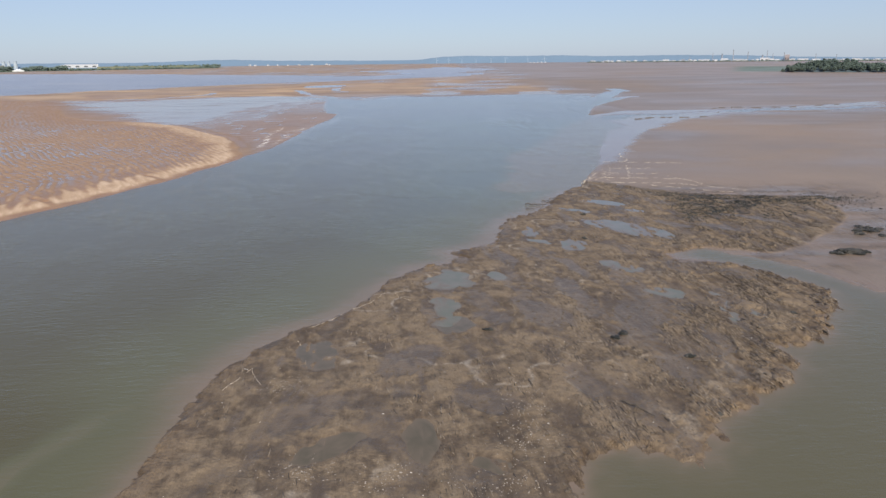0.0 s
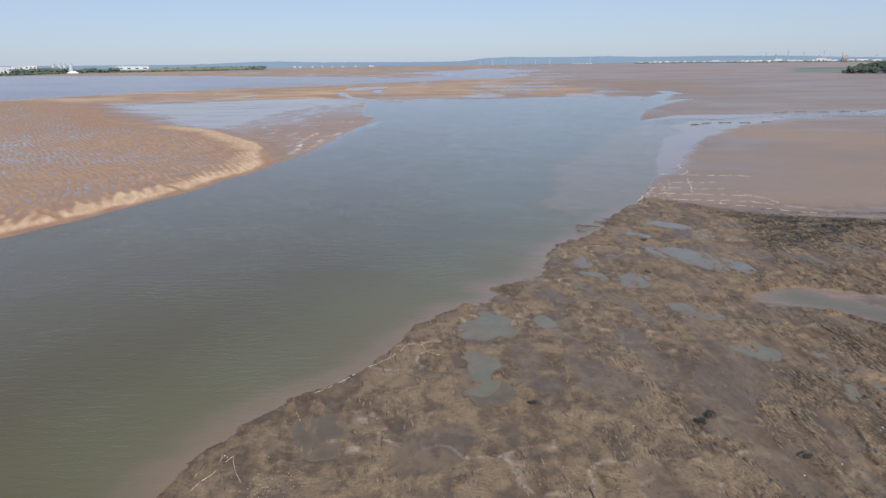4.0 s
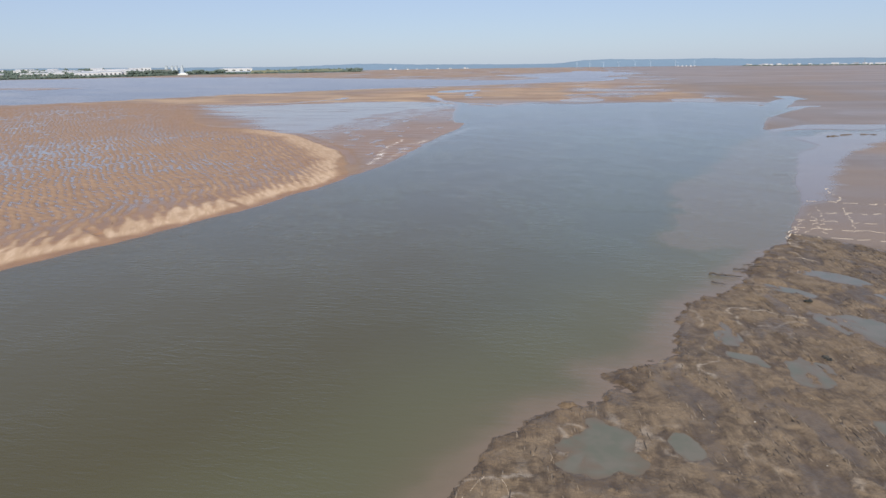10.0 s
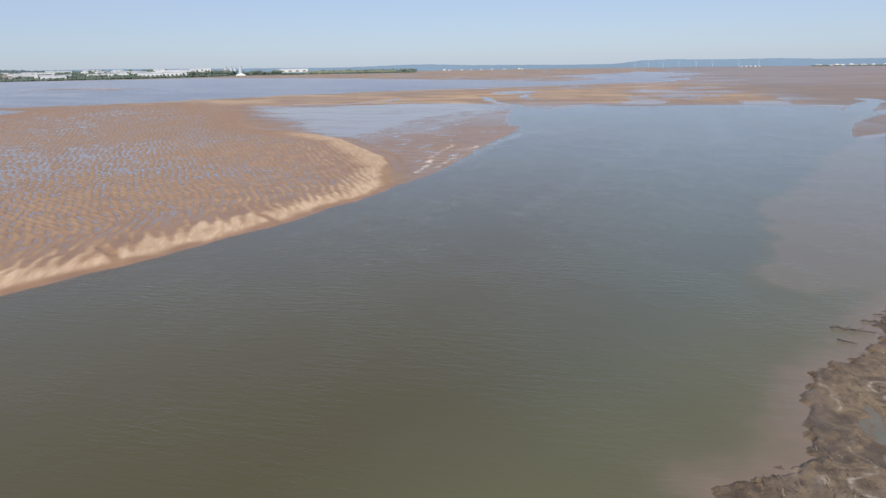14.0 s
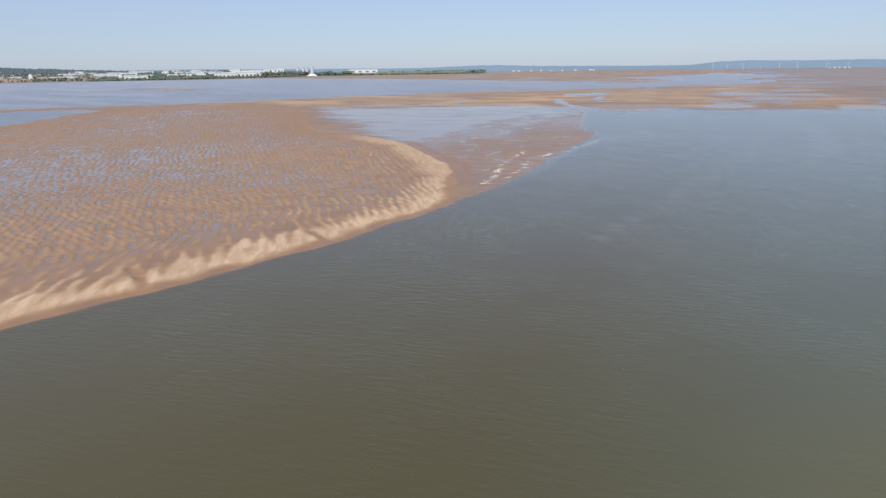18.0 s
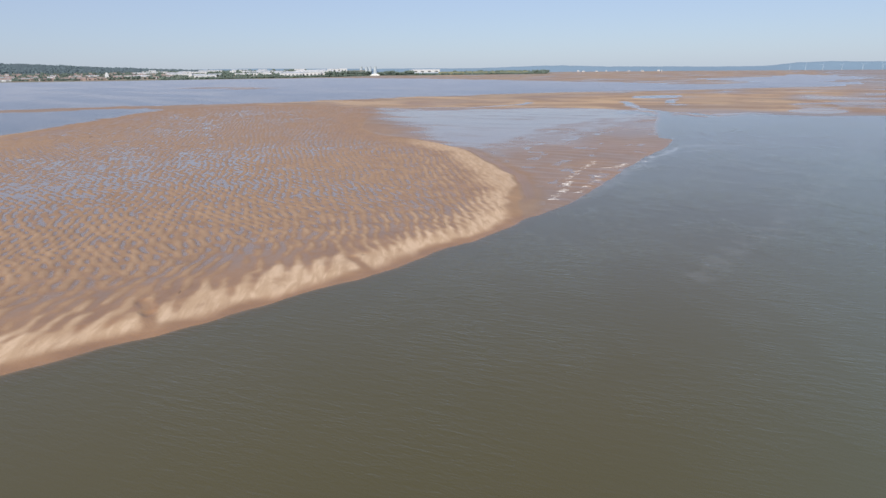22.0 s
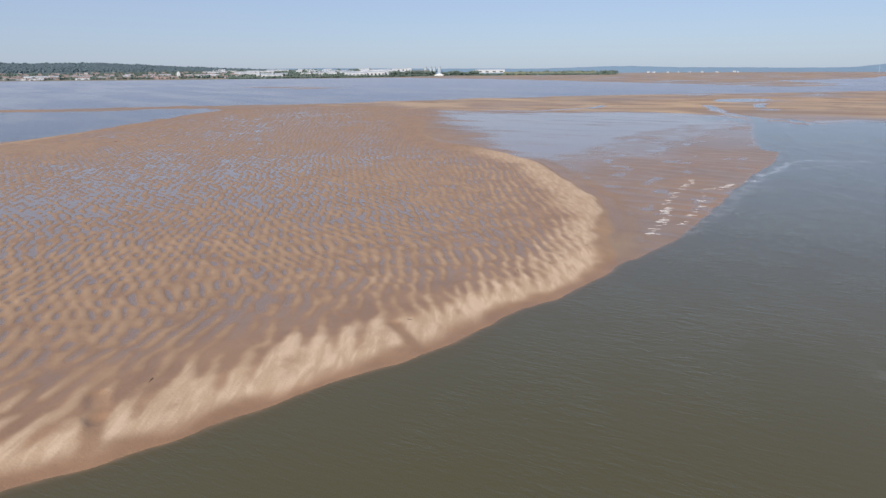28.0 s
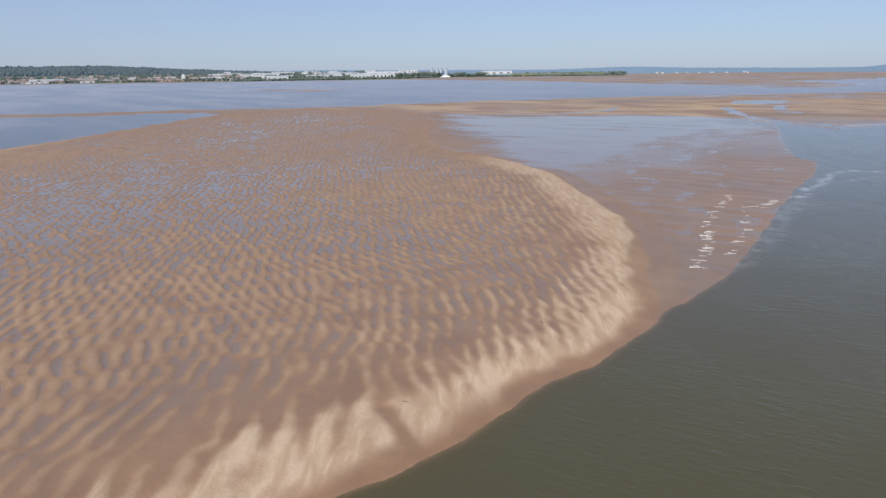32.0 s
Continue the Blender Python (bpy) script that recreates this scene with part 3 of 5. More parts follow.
    wet_hollow = (1 - 0.18 * near_w) * smooth(0.06 + soft, -0.08 - soft, wave - level) * smooth(12, 42, e + 8 * fbm(x / 18, y / 18, 2, 91)) * (0.78 + 0.22 * smooth(40, 130, deep))
    back = np.maximum(wave, level) * 0.22 * fade * (0.25 + 0.75 * inner)
    z_bar = rim + back * smooth(2, 10, e)
    # little wash-outs down the bright rim
    fall = fbm((x * 0.85 + y * 0.53) / 3.5, e / 30, 2, 44)
    z_bar = z_bar + (0.08 * fall + 0.16 * (wave - 0.4)) * smooth(4, 11, e) * (1 - inner)
    wash = np.zeros(x.shape)
    for gx, gy, hx, hy in ((-123, 280, -115, 274), (-144, 234, -138, 230), (-138, 230, -131, 224)):
        gully = smooth(2.2, 0.5, line_dist(x + 0.6 * fbm(x / 3, y / 3, 2, 77), y, [(gx, gy), (hx, hy)]))
        z_bar = z_bar - 0.32 * gully * smooth(2, 8, e)
        wash = np.maximum(wash, gully)
    z = z + (z_bar - z) * bar
    # wet sand between the bank's tip and the water, with low bars of its own
    east = smooth(-330, -160, x) * smooth(2, 12, d_bar) * (x < -60) * (y > 330) * (y < 860)
    runnel = np.sin((y + 6 * fbm(x / 25, y / 25, 2, 46)) / 11 * 2 * math.pi + x / 20)
    z = z + east * 0.03 * runnel * smooth(20, -10, -d_lag)
    # below the water line
    below = np.maximum(0, -d_water)
    shelf = 4.0 + 6 * smooth(84, 64, y) + 2.5 * fbm(x / 12, y / 12, 2, 57) - 4 * smooth(12, 2, np.hypot(x + 11, y - 144))
    near_mud = smooth(75, 45, d_mud_bank)
    bed = -np.minimum(2.5, 0.01 + 0.36 * below - near_mud * (0.36 * below - (0.018 + 0.04 * smooth(96, 80, y)) * below - 0.045 * np.maximum(0, below - shelf)))
    bed = np.where(d_pool < 0, np.maximum(bed, -0.05 - 0.07 * np.maximum(0, -d_pool)), bed)
    d_spit = line_dist(x + 1.6 * fbm(x / 4, y / 4, 2, 92), y, SPIT)
    bed = np.where(d_spit < 2.6, np.maximum(bed, -0.16 - 0.18 * vnoise(x / 2.5, y / 2.5, 93) - 0.5 * smooth(0.4, 2.6, d_spit)), bed)
    shoal = smooth(3, -3, sdf(wx + 5 * fbm(x / 8, y / 8, 2, 59), wy, SHALLOWS))
    bed = bed * (1 - shoal * (d_ch < 0)) - 0.13 * shoal * (d_ch < 0)
    shore = np.minimum(z, 0.015 + 0.10 * np.maximum(d_water, 0) + 0.06 * np.maximum(d_water, 0) * mud + 0.6 * mud * (d_water > 0.5))
    z = np.where(d_water < 0, bed, shore)
    # firm land far off
    z = np.where(np.hypot(x, y) > 3000, np.maximum(z, -0.4), z)
    # ---- shares of the surface ----
    orange = smooth(40, -40, x - 150) * smooth(840, 900, y) + (x < -60)
    orange = np.clip(orange * smooth(2300, 1500, np.hypot(x, y)) + 0.35 * (y > 1500), 0, 1)
    sand = np.clip(np.maximum(bar, orange * (0.75 + 0.5 * fbm(x / 120, y / 60, 3, 48))) * (1 - mud), 0, 1)
    sand = np.where((d_ch < 0) & (x > -40), 0, sand)
    dry = bar * np.clip((1 - inner) * smooth(4.0 - 3.0 * lee, 8.0 - 5.5 * lee, e + 2.5 * fbm(x / 9, y / 9, 2, 50)) * (1 - 0.25 * smooth(330, 420, y)) * (1 - smooth(-215, -268, x) * smooth(480, 520, y)), 0, 1)
    dry = dry * (1 - 0.95 * wash)
    dry = np.maximum(dry, bar * inner * (0.18 + 0.22 * near_w * (1 - wide_w)) * smooth(0.16, 0.80, wave - level) * (1 - 0.8 * back_side))
    wet = smooth(6, 0.5, d_water) * 0.9
    # north slip face: damp foot, its shade also darkened in through this share
    wet = np.maximum(wet, smooth(-7, -2, e) * smooth(1.6, 0.2, e) * smooth(6, 20, d_ch) * (x > -300))
    lag_w = 1 + 2.4 * smooth(-235, -300, x) + 1.2 * smooth(-215, -175, x)
    lag = smooth(14 * lag_w, -16 * lag_w, d_lag - 10 * smooth(-230, -280, x) * (y > 500)) * (1 - bar * (1 - 0.92 * smooth(-235, -285, x) * (y > 500)))
    wet = np.maximum(wet, lag)
    wet = np.maximum(wet, bar * inner * (1 - smooth(0.0, 0.35, wave - level)) * 0.8)
    wet = np.maximum(wet, 0.45 * wash * bar)
    wet = np.maximum(wet, (1 - bar) * (1 - mud) * (0.35 + 0.35 * fbm(x / 60, y / 40, 3, 52)))
    wet = np.maximum(wet, mud * np.maximum(smooth(0.42, 0.18, z) * 0.7, slick * 0.4))
    pool = np.maximum(wet_hollow * bar, 0.82 * smooth(0.05, 0.85, lag + 0.45 * fbm(x / 40, y / 14, 3, 54) - 0.15))
    damp = np.maximum(dip, 0.8 * smooth(0.16, 0.42, fbm(s2 / 13 + 5, q2 / 5, 3, 87)))
    pool = np.maximum(pool, mud * np.maximum(slick * 0.18, damp * 0.46))
    wet = np.maximum(wet, mud * damp * 0.75)
    sheen = smooth(130, 10, line_dist(wx, wy, CREEK)) * smooth(0, 30, d_mud) * smooth(-0.1, 0.5, fbm(x / 60, y / 18, 3, 69) + 0.55)
    d_fan = sdf(wx + 6 * fbm(x / 25, y / 12, 3, 94), wy, WET_FAN)
    drained = smooth(18, -25, sdf(wx + 12 * fbm(x / 40, y / 25, 3, 95), wy, DRAINED))
    islet = smooth(3, -2, sdf(x + 0.4 * (wx - x), y + 0.4 * (wy - y), ISLET))
    sheen = np.maximum(sheen * 0.8, 1.15 * smooth(9, -6, d_fan))
    sheen = np.maximum(sheen, (0.62 - 0.32 * drained) * smooth(50, 75, x) * smooth(235, 300, y) * smooth(800, 560, y) * (0.7 + 0.6 * fbm(x / 50, y / 25, 3, 85)))
    sheen = sheen * (1 - islet)
    pool = np.maximum(pool, 0.80 * np.clip(sheen, 0, 1) * (1 - bar) * (1 - mud))
    wet = np.maximum(wet, np.clip(sheen, 0, 1) * (1 - bar) * (1 - mud))
    wisp = smooth(0.10, 0.0, np.abs(fbm(x / 8, y / 8, 3, 71))) * smooth(-0.1, 0.35, fbm(x / 16, y / 16, 2, 73)) * (0.45 + 0.55 * smooth(25, 0, x * 0.9 - (y - 90) * 0.25)) * (1 - slick)
    crest = np.clip(0.5 + 0.9 * (ridge * (0.35 + 0.65 * seaward) + 0.5 * lump + 0.4 * fbm(s / 2.6, q / 0.8, 2, 26)), 0, 1) * (1 - 0.5 * slick)
    pool = np.maximum(pool, east * smooth(-0.5, -0.9, runnel + 0.5 * fbm(x / 10, y / 10, 2, 55)) * 0.45)
    pool = np.maximum(pool, east * np.clip(0.16 + 0.5 * smooth(60, 0, d_lag) + 0.25 * fbm(x / 22, y / 22, 3, 90) + 0.5 * smooth(0.34, 0.44, fbm(x / 9, y / 14, 3, 98)), 0, 0.85) * (1 - bar))
    wet = np.maximum(wet, 0.8 * east * (1 - bar))
    flat = (1 - bar) * (1 - mud) * smooth(420, 800, np.hypot(x, y))
    flat = flat * (1 - 0.65 * smooth(-120, -220, x) * (y < 1300))
    film = 0.40 - 0.30 * smooth(860, 950, y) * smooth(1700, 1300, y) * smooth(-330, -200, x) * smooth(420, 250, x) + 0.25 * fbm(x / 130, y / 45, 4, 81) + 0.5 * smooth(0.16, 0.30, fbm(x / 60, y / 70, 3, 96)) * smooth(250, 150, x)
    over = smooth(1900, 2300, np.hypot(x, y)) * (x < 100)             # pink sand beyond the river
    film = film - 0.35 * over
    sand = np.maximum(sand, 0.55 * over * (1 - bar))
    pool = np.maximum(pool, flat * np.clip(film, 0.05, 0.75))
    wet = np.maximum(wet, flat * np.clip(film + 0.2, 0, 0.9))
    weed = smooth(2, -4, d_weed + 3 * fbm(x / 7, y / 5, 2, 56)) * smooth(-0.3, 0.2, fbm(x / 9, y / 2.6, 3, 101))
    r, az = np.hypot(x, y), np.degrees(np.arctan2(x, y))
    green = smooth(1900, 2050, r) * (az > 23) * (az < 27) * (r < 2700)
    green = np.maximum(green, smooth(-130, -70, r + 60 * fbm(az / 3, az * 0, 2, 58) - np.interp(az, SHORE_AZ, SHORE_R)) * (az < -17.6))
    side = smooth(55, 75, x) * smooth(135, 155, y) * smooth(262, 235, y) * smooth(170, 130, x) * (1 - mud)     # wet mud round the weed
    wet = np.maximum(wet, side * 0.75)
    pool = np.maximum(pool, side * np.clip(0.30 + 0.5 * fbm(x / 14, y / 5, 3, 88), 0, 0.7))
    mud = np.maximum(mud, side * (d_water > 0) * np.clip(0.45 + 0.6 * fbm(x / 10, y / 4, 3, 89), 0.1, 0.8))
    return z, dict(broken=np.clip(seaward + 0.25 * fbm(x / 12, y / 12, 2, 86), 0, 1), bank=bar, crest=crest, wisp=wisp * mud, sand=sand, wet=wet, dry=dry, pool=pool, mud=np.clip(mud, 0, 1), weed=weed, green=np.clip(green, 0, 1))


def sheet(x0, x1, y0, y1, step, coarse, holes):
    """One patch of ground: points, faces and shares. Its border follows the coarser patch round it; holes are left for finer ones."""
    nx, ny = int(round((x1 - x0) / step)) + 1, int(round((y1 - y0) / step)) + 1
    gx, gy = np.meshgrid(np.linspace(x0, x1, nx), np.linspace(y0, y1, ny))
    z, share = relief(gx.ravel(), gy.ravel(), step)
    z = z.reshape(ny, nx)
    if coarse:
        k = int(round(coarse / step))
        for row in (0, -1):
            z[row] = np.interp(np.arange(nx), np.arange(0, nx, k), z[row, ::k])
            z[:, row] = np.interp(np.arange(ny), np.arange(0, ny, k), z[::k, row])
    index = np.arange(nx * ny).reshape(ny, nx)
    quads = np.stack([index[:-1, :-1], index[:-1, 1:], index[1:, 1:], index[1:, :-1]], -1)
    keep = np.ones((ny - 1, nx - 1), bool)
    cx, cy = (gx[:-1, :-1] + step / 2), (gy[:-1, :-1] + step / 2)
    for hx0, hx1, hy0, hy1 in holes:
        keep &= ~((cx > hx0) & (cx < hx1) & (cy > hy0) & (cy < hy1))
    return np.stack([gx.ravel(), gy.ravel(), z.ravel()], -1), quads[keep], share


def mesh_of(name, patches, material):
    points, quads, shares, start = [], [], {}, 0
    for p, q, s in patches:
        points.append(p)
        quads.append(q + start)
        start += len(p)
        for k, v in s.items():
            shares.setdefault(k, []).append(v)
    points, quads = np.concatenate(points).astype(np.float32), np.concatenate(quads).astype(np.int32)
    me = bpy.data.meshes.new(name)
    me.vertices.add(len(points))
    me.vertices.foreach_set("co", points.ravel())
    me.loops.add(quads.size)
    me.loops.foreach_set("vertex_index", quads.ravel())
    me.polygons.add(len(quads))
    me.polygons.foreach_set("loop_start", np.arange(0, quads.size, 4, dtype=np.int32))
    me.polygons.foreach_set("use_smooth", np.ones(len(quads), bool))
    for k, v in shares.items():
        me.attributes.new(k, "FLOAT", "POINT").data.foreach_set("value", np.concatenate(v).astype(np.float32))
    me.materials.append(material)
    me.update(calc_edges=True)
    me.validate()
    return new(name, me)


FINE_MUD, FINE_SAND = (-40, 92, 60, 256), (-300, -96, 204, 484)
NEAR, WIDE = (-480, 140, 40, 640), (-1000, 560, -120, 1120)
WEST, NORTH = (-720, -480, 360, 840), (-480, -200, 640, 840)
ground = mesh_of("ground", [
    sheet(*FINE_MUD, 0.8 / 3, 0.8, []), sheet(*FINE_SAND, 0.4, 0.8, []),
    sheet(*NEAR, 0.8, 4, [FINE_MUD, FINE_SAND]), sheet(*WEST, 2, 4, []), sheet(*NORTH, 2, 4, []), sheet(*WIDE, 4, 40, [NEAR, WEST, NORTH]),
    sheet(-5200, 5200, -1600, 5200, 40, 0, [WIDE])], GROUND)
tagged(ground, "brown tidal mud flat and rippled orange sand bank", "ground", kind="structure")


def water_sheet(x0, x1, y0, y1, step, holes):
    p, q, _ = sheet(x0, x1, y0, y1, step, 0, holes)
    x, y = p[:, 0], p[:, 1]
    depth = np.maximum(0, -p[:, 2])
    p[:, 2] = 0
    slick = np.zeros(len(x))
    for line, wide, thick in PALE_STREAKS:
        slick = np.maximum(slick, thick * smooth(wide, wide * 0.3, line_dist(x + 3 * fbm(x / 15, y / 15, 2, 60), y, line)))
    sandbed = smooth(-70, -95, x) * (y > 150) + (y > 900)
    # wind-ruffled river and left channel, which also take the sky-blue body colour
    ruffle_skyblue = np.maximum(smooth(20, -10, sdf(x, y, RIVER)), smooth(20, -10, sdf(x, y, LEFT_CHANNEL)))
    silt = smooth(90, 200, y) * smooth(700, 480, y) * smooth(-50, 15, x)
    south = smooth(0, 15, x) * smooth(172, 145, y)
    return p, q, dict(ruffle_skyblue=ruffle_skyblue, silt=silt, south=south, depth=depth, slick=slick, sandbed=np.clip(sandbed, 0, 1))


PALE_STREAKS = [([(-44, 300), (-35, 341), (-24, 380), (-18, 420), (2, 490), (10, 631)], 6.0, 0.12), ([(37, 505), (45, 545), (56, 742)], 8, 0.25),
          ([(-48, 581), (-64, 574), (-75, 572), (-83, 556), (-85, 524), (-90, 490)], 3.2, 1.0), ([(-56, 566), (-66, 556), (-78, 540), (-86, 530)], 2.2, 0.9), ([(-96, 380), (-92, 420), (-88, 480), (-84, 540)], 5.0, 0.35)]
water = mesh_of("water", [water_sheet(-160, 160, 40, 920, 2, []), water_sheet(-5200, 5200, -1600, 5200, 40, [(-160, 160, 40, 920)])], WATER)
tagged(water, "murky green-brown estuary water with small ripples", "water", kind="structure")

# ---- helpers for things ----


def part(name, bm, material, parent=None, label="", smooth_faces=False):
    """Links a bmesh as one mesh object, under a thing or part where one is given."""
    me = bpy.data.meshes.new(name)
    bm.to_mesh(me)
    bm.free()
    if smooth_faces:
        me.polygons.foreach_set("use_smooth", np.ones(len(me.polygons), bool))
    me.materials.append(material)
    ob = new(name, me)
    ob.parent = parent
    if label:
        ob["label"] = label
    return ob


def box(x0, x1, y0, y1, z0, z1, bm=None, bevel=0.0):
    bm = bm or bmesh.new()
    made = bmesh.ops.create_cube(bm, size=1, matrix=Matrix.Translation(((x0 + x1) / 2, (y0 + y1) / 2, (z0 + z1) / 2)) @ Matrix.Diagonal((x1 - x0, y1 - y0, z1 - z0, 1)))
    if bevel:
        bmesh.ops.bevel(bm, geom=list({e for v in made["verts"] for e in v.link_edges}), offset=bevel, segments=1, affect="EDGES")
    return bm


def tube(points, radii, sides=8, bm=None):
    """A tapered tube along a line of points."""
    bm = bm or bmesh.new()
    rings, pts = [], [Vector(p) for p in points]
    for i, p in enumerate(pts):
        way = (pts[min(i + 1, len(pts) - 1)] - pts[max(i - 1, 0)]).normalized()
        a = way.orthogonal().normalized() if i == 0 else (a - way * a.dot(way)).normalized()
        b = way.cross(a)
        rings.append([bm.verts.new(p + (a * math.cos(k * 2 * math.pi / sides) + b * math.sin(k * 2 * math.pi / sides)) * radii[i]) for k in range(sides)])
    for r, q in zip(rings, rings[1:]):
        for k in range(sides):
            bm.faces.new((r[k], r[(k + 1) % sides], q[(k + 1) % sides], q[k]))
    bm.faces.new(rings[0][::-1]), bm.faces.new(rings[-1])
    return bm


def lump(bm, centre, size, rough=0.25, detail=2, seed=0):
    """An uneven stone or clod."""
    made = bmesh.ops.create_icosphere(bm, subdivisions=detail, radius=1.0)["verts"]
    for v in made:
        n = noise.noise(v.co * 1.7 + Vector((seed * 3.1, seed * 1.7, 0))) + 0.5 * noise.noise(v.co * 4.1 + Vector((0, seed * 2.3, seed)))
        v.co = v.co * (1 + rough * n)
        v.co = Vector((v.co.x * size[0], v.co.y * size[1], v.co.z * size[2])) + Vector(centre)
    return bm


def level_at(x, y):
    return float(relief(np.array([float(x)]), np.array([float(y)]), 0.4)[0][0])


def polar(az, r, z=0.0):
    """A place by its bearing from straight ahead of the start, to the right, and its distance."""
    return Vector((r * math.sin(radians(az)), r * math.cos(radians(az)), z))


def far(az, r, z=0.0):
    """As polar, with r counted as if the far shore lay at 3770 m all along."""
    return polar(az, r - 3770 + float(np.interp(az, SHORE_AZ, SHORE_R)), z)


def holder(name, where, turn=0.0, **tags):
    ob = new(name)
    ob.matrix_world = pose(*where, 0, 0, turn)
    return tagged(ob, **tags)


rand = random.Random(11)
ROCK = plain("weedy_rock", (0.045, 0.042, 0.036), 0.7, 0.5, 1.2, bumpy=0.6)
BLADDER = plain("bladder_weed", (0.017, 0.017, 0.011), 0.55, 0.5, 2.0, bumpy=0.5)
CLOD = plain("mud_clod_surface", (0.112, 0.087, 0.061), 0.75, 0.35, 2.0, bumpy=0.5)
WOOD = plain("drift_wood", (0.085, 0.068, 0.052), 0.8, 0.4, 3.0, bumpy=0.4)
CRUST = plain("foam_crust", (0.56, 0.47, 0.36), 0.85, 0.3, 1.2, bumpy=0.4)
FOAM = plain("white_foam", (0.74, 0.72, 0.68), 0.7, 0.2, 1.5, bumpy=0.4)
SHELL = plain("bleached_shell", (0.62, 0.58, 0.52), 0.6, 0.2, 3.0)
PEBBLE = plain("pale_pebble", (0.30, 0.26, 0.22), 0.8, 0.35, 1.0)


def pool_material(name, low, high):
    n = Net(name)
    tone = n.mix(n.step(n.noise(0.25, 3), 0.35, 0.65), low, high)
    tone = n.mix(n.attr("depth"), (0.150, 0.117, 0.083), tone)
    h = n.noise(2.6, 2, 0.5, (2.0, 0.8, 1.0), radians(-24))
    return n.done(n.surface(tone, 0.07, n.bump(h, 0.12, 0.05), ior=1.33))


POOL = pool_material("pool_water", (0.128, 0.132, 0.098), (0.160, 0.148, 0.116))
BROWN_POOL = pool_material("brown_pool_water", (0.098, 0.083, 0.056), (0.118, 0.096, 0.066))

# ---- pools in the mud ----
for number, (px, py, a, b, turn) in enumerate(POOLS):
    bm = bmesh.new()
    reach = []                                   # how far the sheet goes each way, kept clear of the channel
    for k in range(48):
        q = k * math.pi / 24
        w = 1.46 + 0.08 * noise.noise(Vector((math.cos(q) * 1.5 + px, math.sin(q) * 1.5 + py, 0)))
        for _ in range(8):
            at = Matrix.Rotation(radians(turn), 3, "Z") @ Vector((a * w * math.cos(q), b * w * math.sin(q), 0))
            if px > 25 or float(sdf(np.array([px + at.x]), np.array([py + at.y]), CHANNEL)[0]) > 3.0:
                break
            w *= 0.93
        reach.append(w)
    level = POOL_LEVEL - 0.006 * (number % 4)
    rings = [[bm.verts.new((0, 0, 0))] * 48]
    for j in range(1, 8):
        ring = []
        for k in range(48):
            q = k * math.pi / 24
            w = reach[k] * j / 7
            ring.append(bm.verts.new((a * w * math.cos(q), b * w * math.sin(q), 0)))
        for k in range(48):
            m = (k + 1) % 48
            bm.faces.new((rings[-1][k], ring[k], ring[m]) if j == 1 else (rings[-1][k], ring[k], ring[m], rings[-1][m]))
        rings.append(ring)
    brown = py < 118
    pool = part("tide_pool", bm, BROWN_POOL if brown else POOL)
    pool.matrix_world = pose(px, py, level, 0, 0, turn)
    at = np.array([(pool.matrix_world @ v.co)[:] for v in pool.data.vertices])
    under = np.clip((POOL_LEVEL - relief(at[:, 0], at[:, 1], 0.4)[0]) / 0.07, 0, 1)
    pool.data.attributes.new("depth", "FLOAT", "POINT").data.foreach_set("value", under.astype(np.float32))
    tagged(pool, "shallow brown tide pool in a mud hollow" if brown else "still grey-green tide pool in a mud hollow", "pool", "pools on the mud")

# ---- stones, clods and weed ----


def boulder(x, y, size, weed, label, group=""):
    ob = holder("boulder", (x, y, level_at(x, y) - 0.05), rand.uniform(0, 360), label=label, category="boulder", group=group)
    bm = bmesh.new()
    lump(bm, (0, 0, size[2] * 0.35), size, 0.45, 3, rand.uniform(0, 50))
    part("stone", bm, ROCK, ob)
    for _ in range(weed):
        q, w = rand.uniform(0, 6.3), rand.uniform(0.3, 1.0)
        bm = bmesh.new()
        for k in range(5):
            lump(bm, (math.cos(q) * size[0] * w + rand.gauss(0, 0.25), math.sin(q) * size[1] * w + rand.gauss(0, 0.25), size[2] * (1.05 - 0.75 * w) + rand.uniform(-0.1, 0.1)),
                 (rand.uniform(0.25, 0.6), rand.uniform(0.2, 0.5), rand.uniform(0.10, 0.25)), 0.5, 2, rand.uniform(0, 50))
        part("weed_tuft", bm, BLADDER, ob, "dark wet bladder weed")
    return ob


boulder(100.5, 159.5, (2.6, 1.5, 0.9), 14, "dark boulder heap draped with black seaweed on mud", "weedy boulders")
for x, y, k in ((97.6, 158.6, 0.9), (98.8, 160.6, 1.0), (102.9, 160.4, 1.1), (102.2, 157.9, 0.8), (96.2, 159.4, 0.6), (104.6, 159.8, 0.7)):
    boulder(x, y, (k * 1.2, k * 0.8, k * 0.5), 4, "smaller dark boulder with seaweed beside a larger heap", "weedy boulders")
for i in range(16):
    boulder(119 + rand.gauss(0, 4.0), 179.5 + rand.gauss(0, 1.8), (rand.uniform(0.6, 1.5), rand.uniform(0.5, 1.0), rand.uniform(0.25, 0.6)), 3, "dark weedy boulder in a cluster on the flat", "weedy boulders")
boulder(32, 110, (0.6, 0.45, 0.4), 2, "dark wet boulder on rough brown mud", "mud boulders")
boulder(30.0, 108.4, (0.5, 0.4, 0.3), 1, "dark wet boulder on rough brown mud", "mud boulders")
for x, y in ((66, 119), (40, 101), (38, 83), (8.5, 113), (44, 203), (38, 175), (82, 196), (88, 199)):
    boulder(x, y, (rand.uniform(0.4, 0.7), rand.uniform(0.35, 0.55), rand.uniform(0.25, 0.4)), 1, "small dark stone on rough brown mud", "mud boulders")

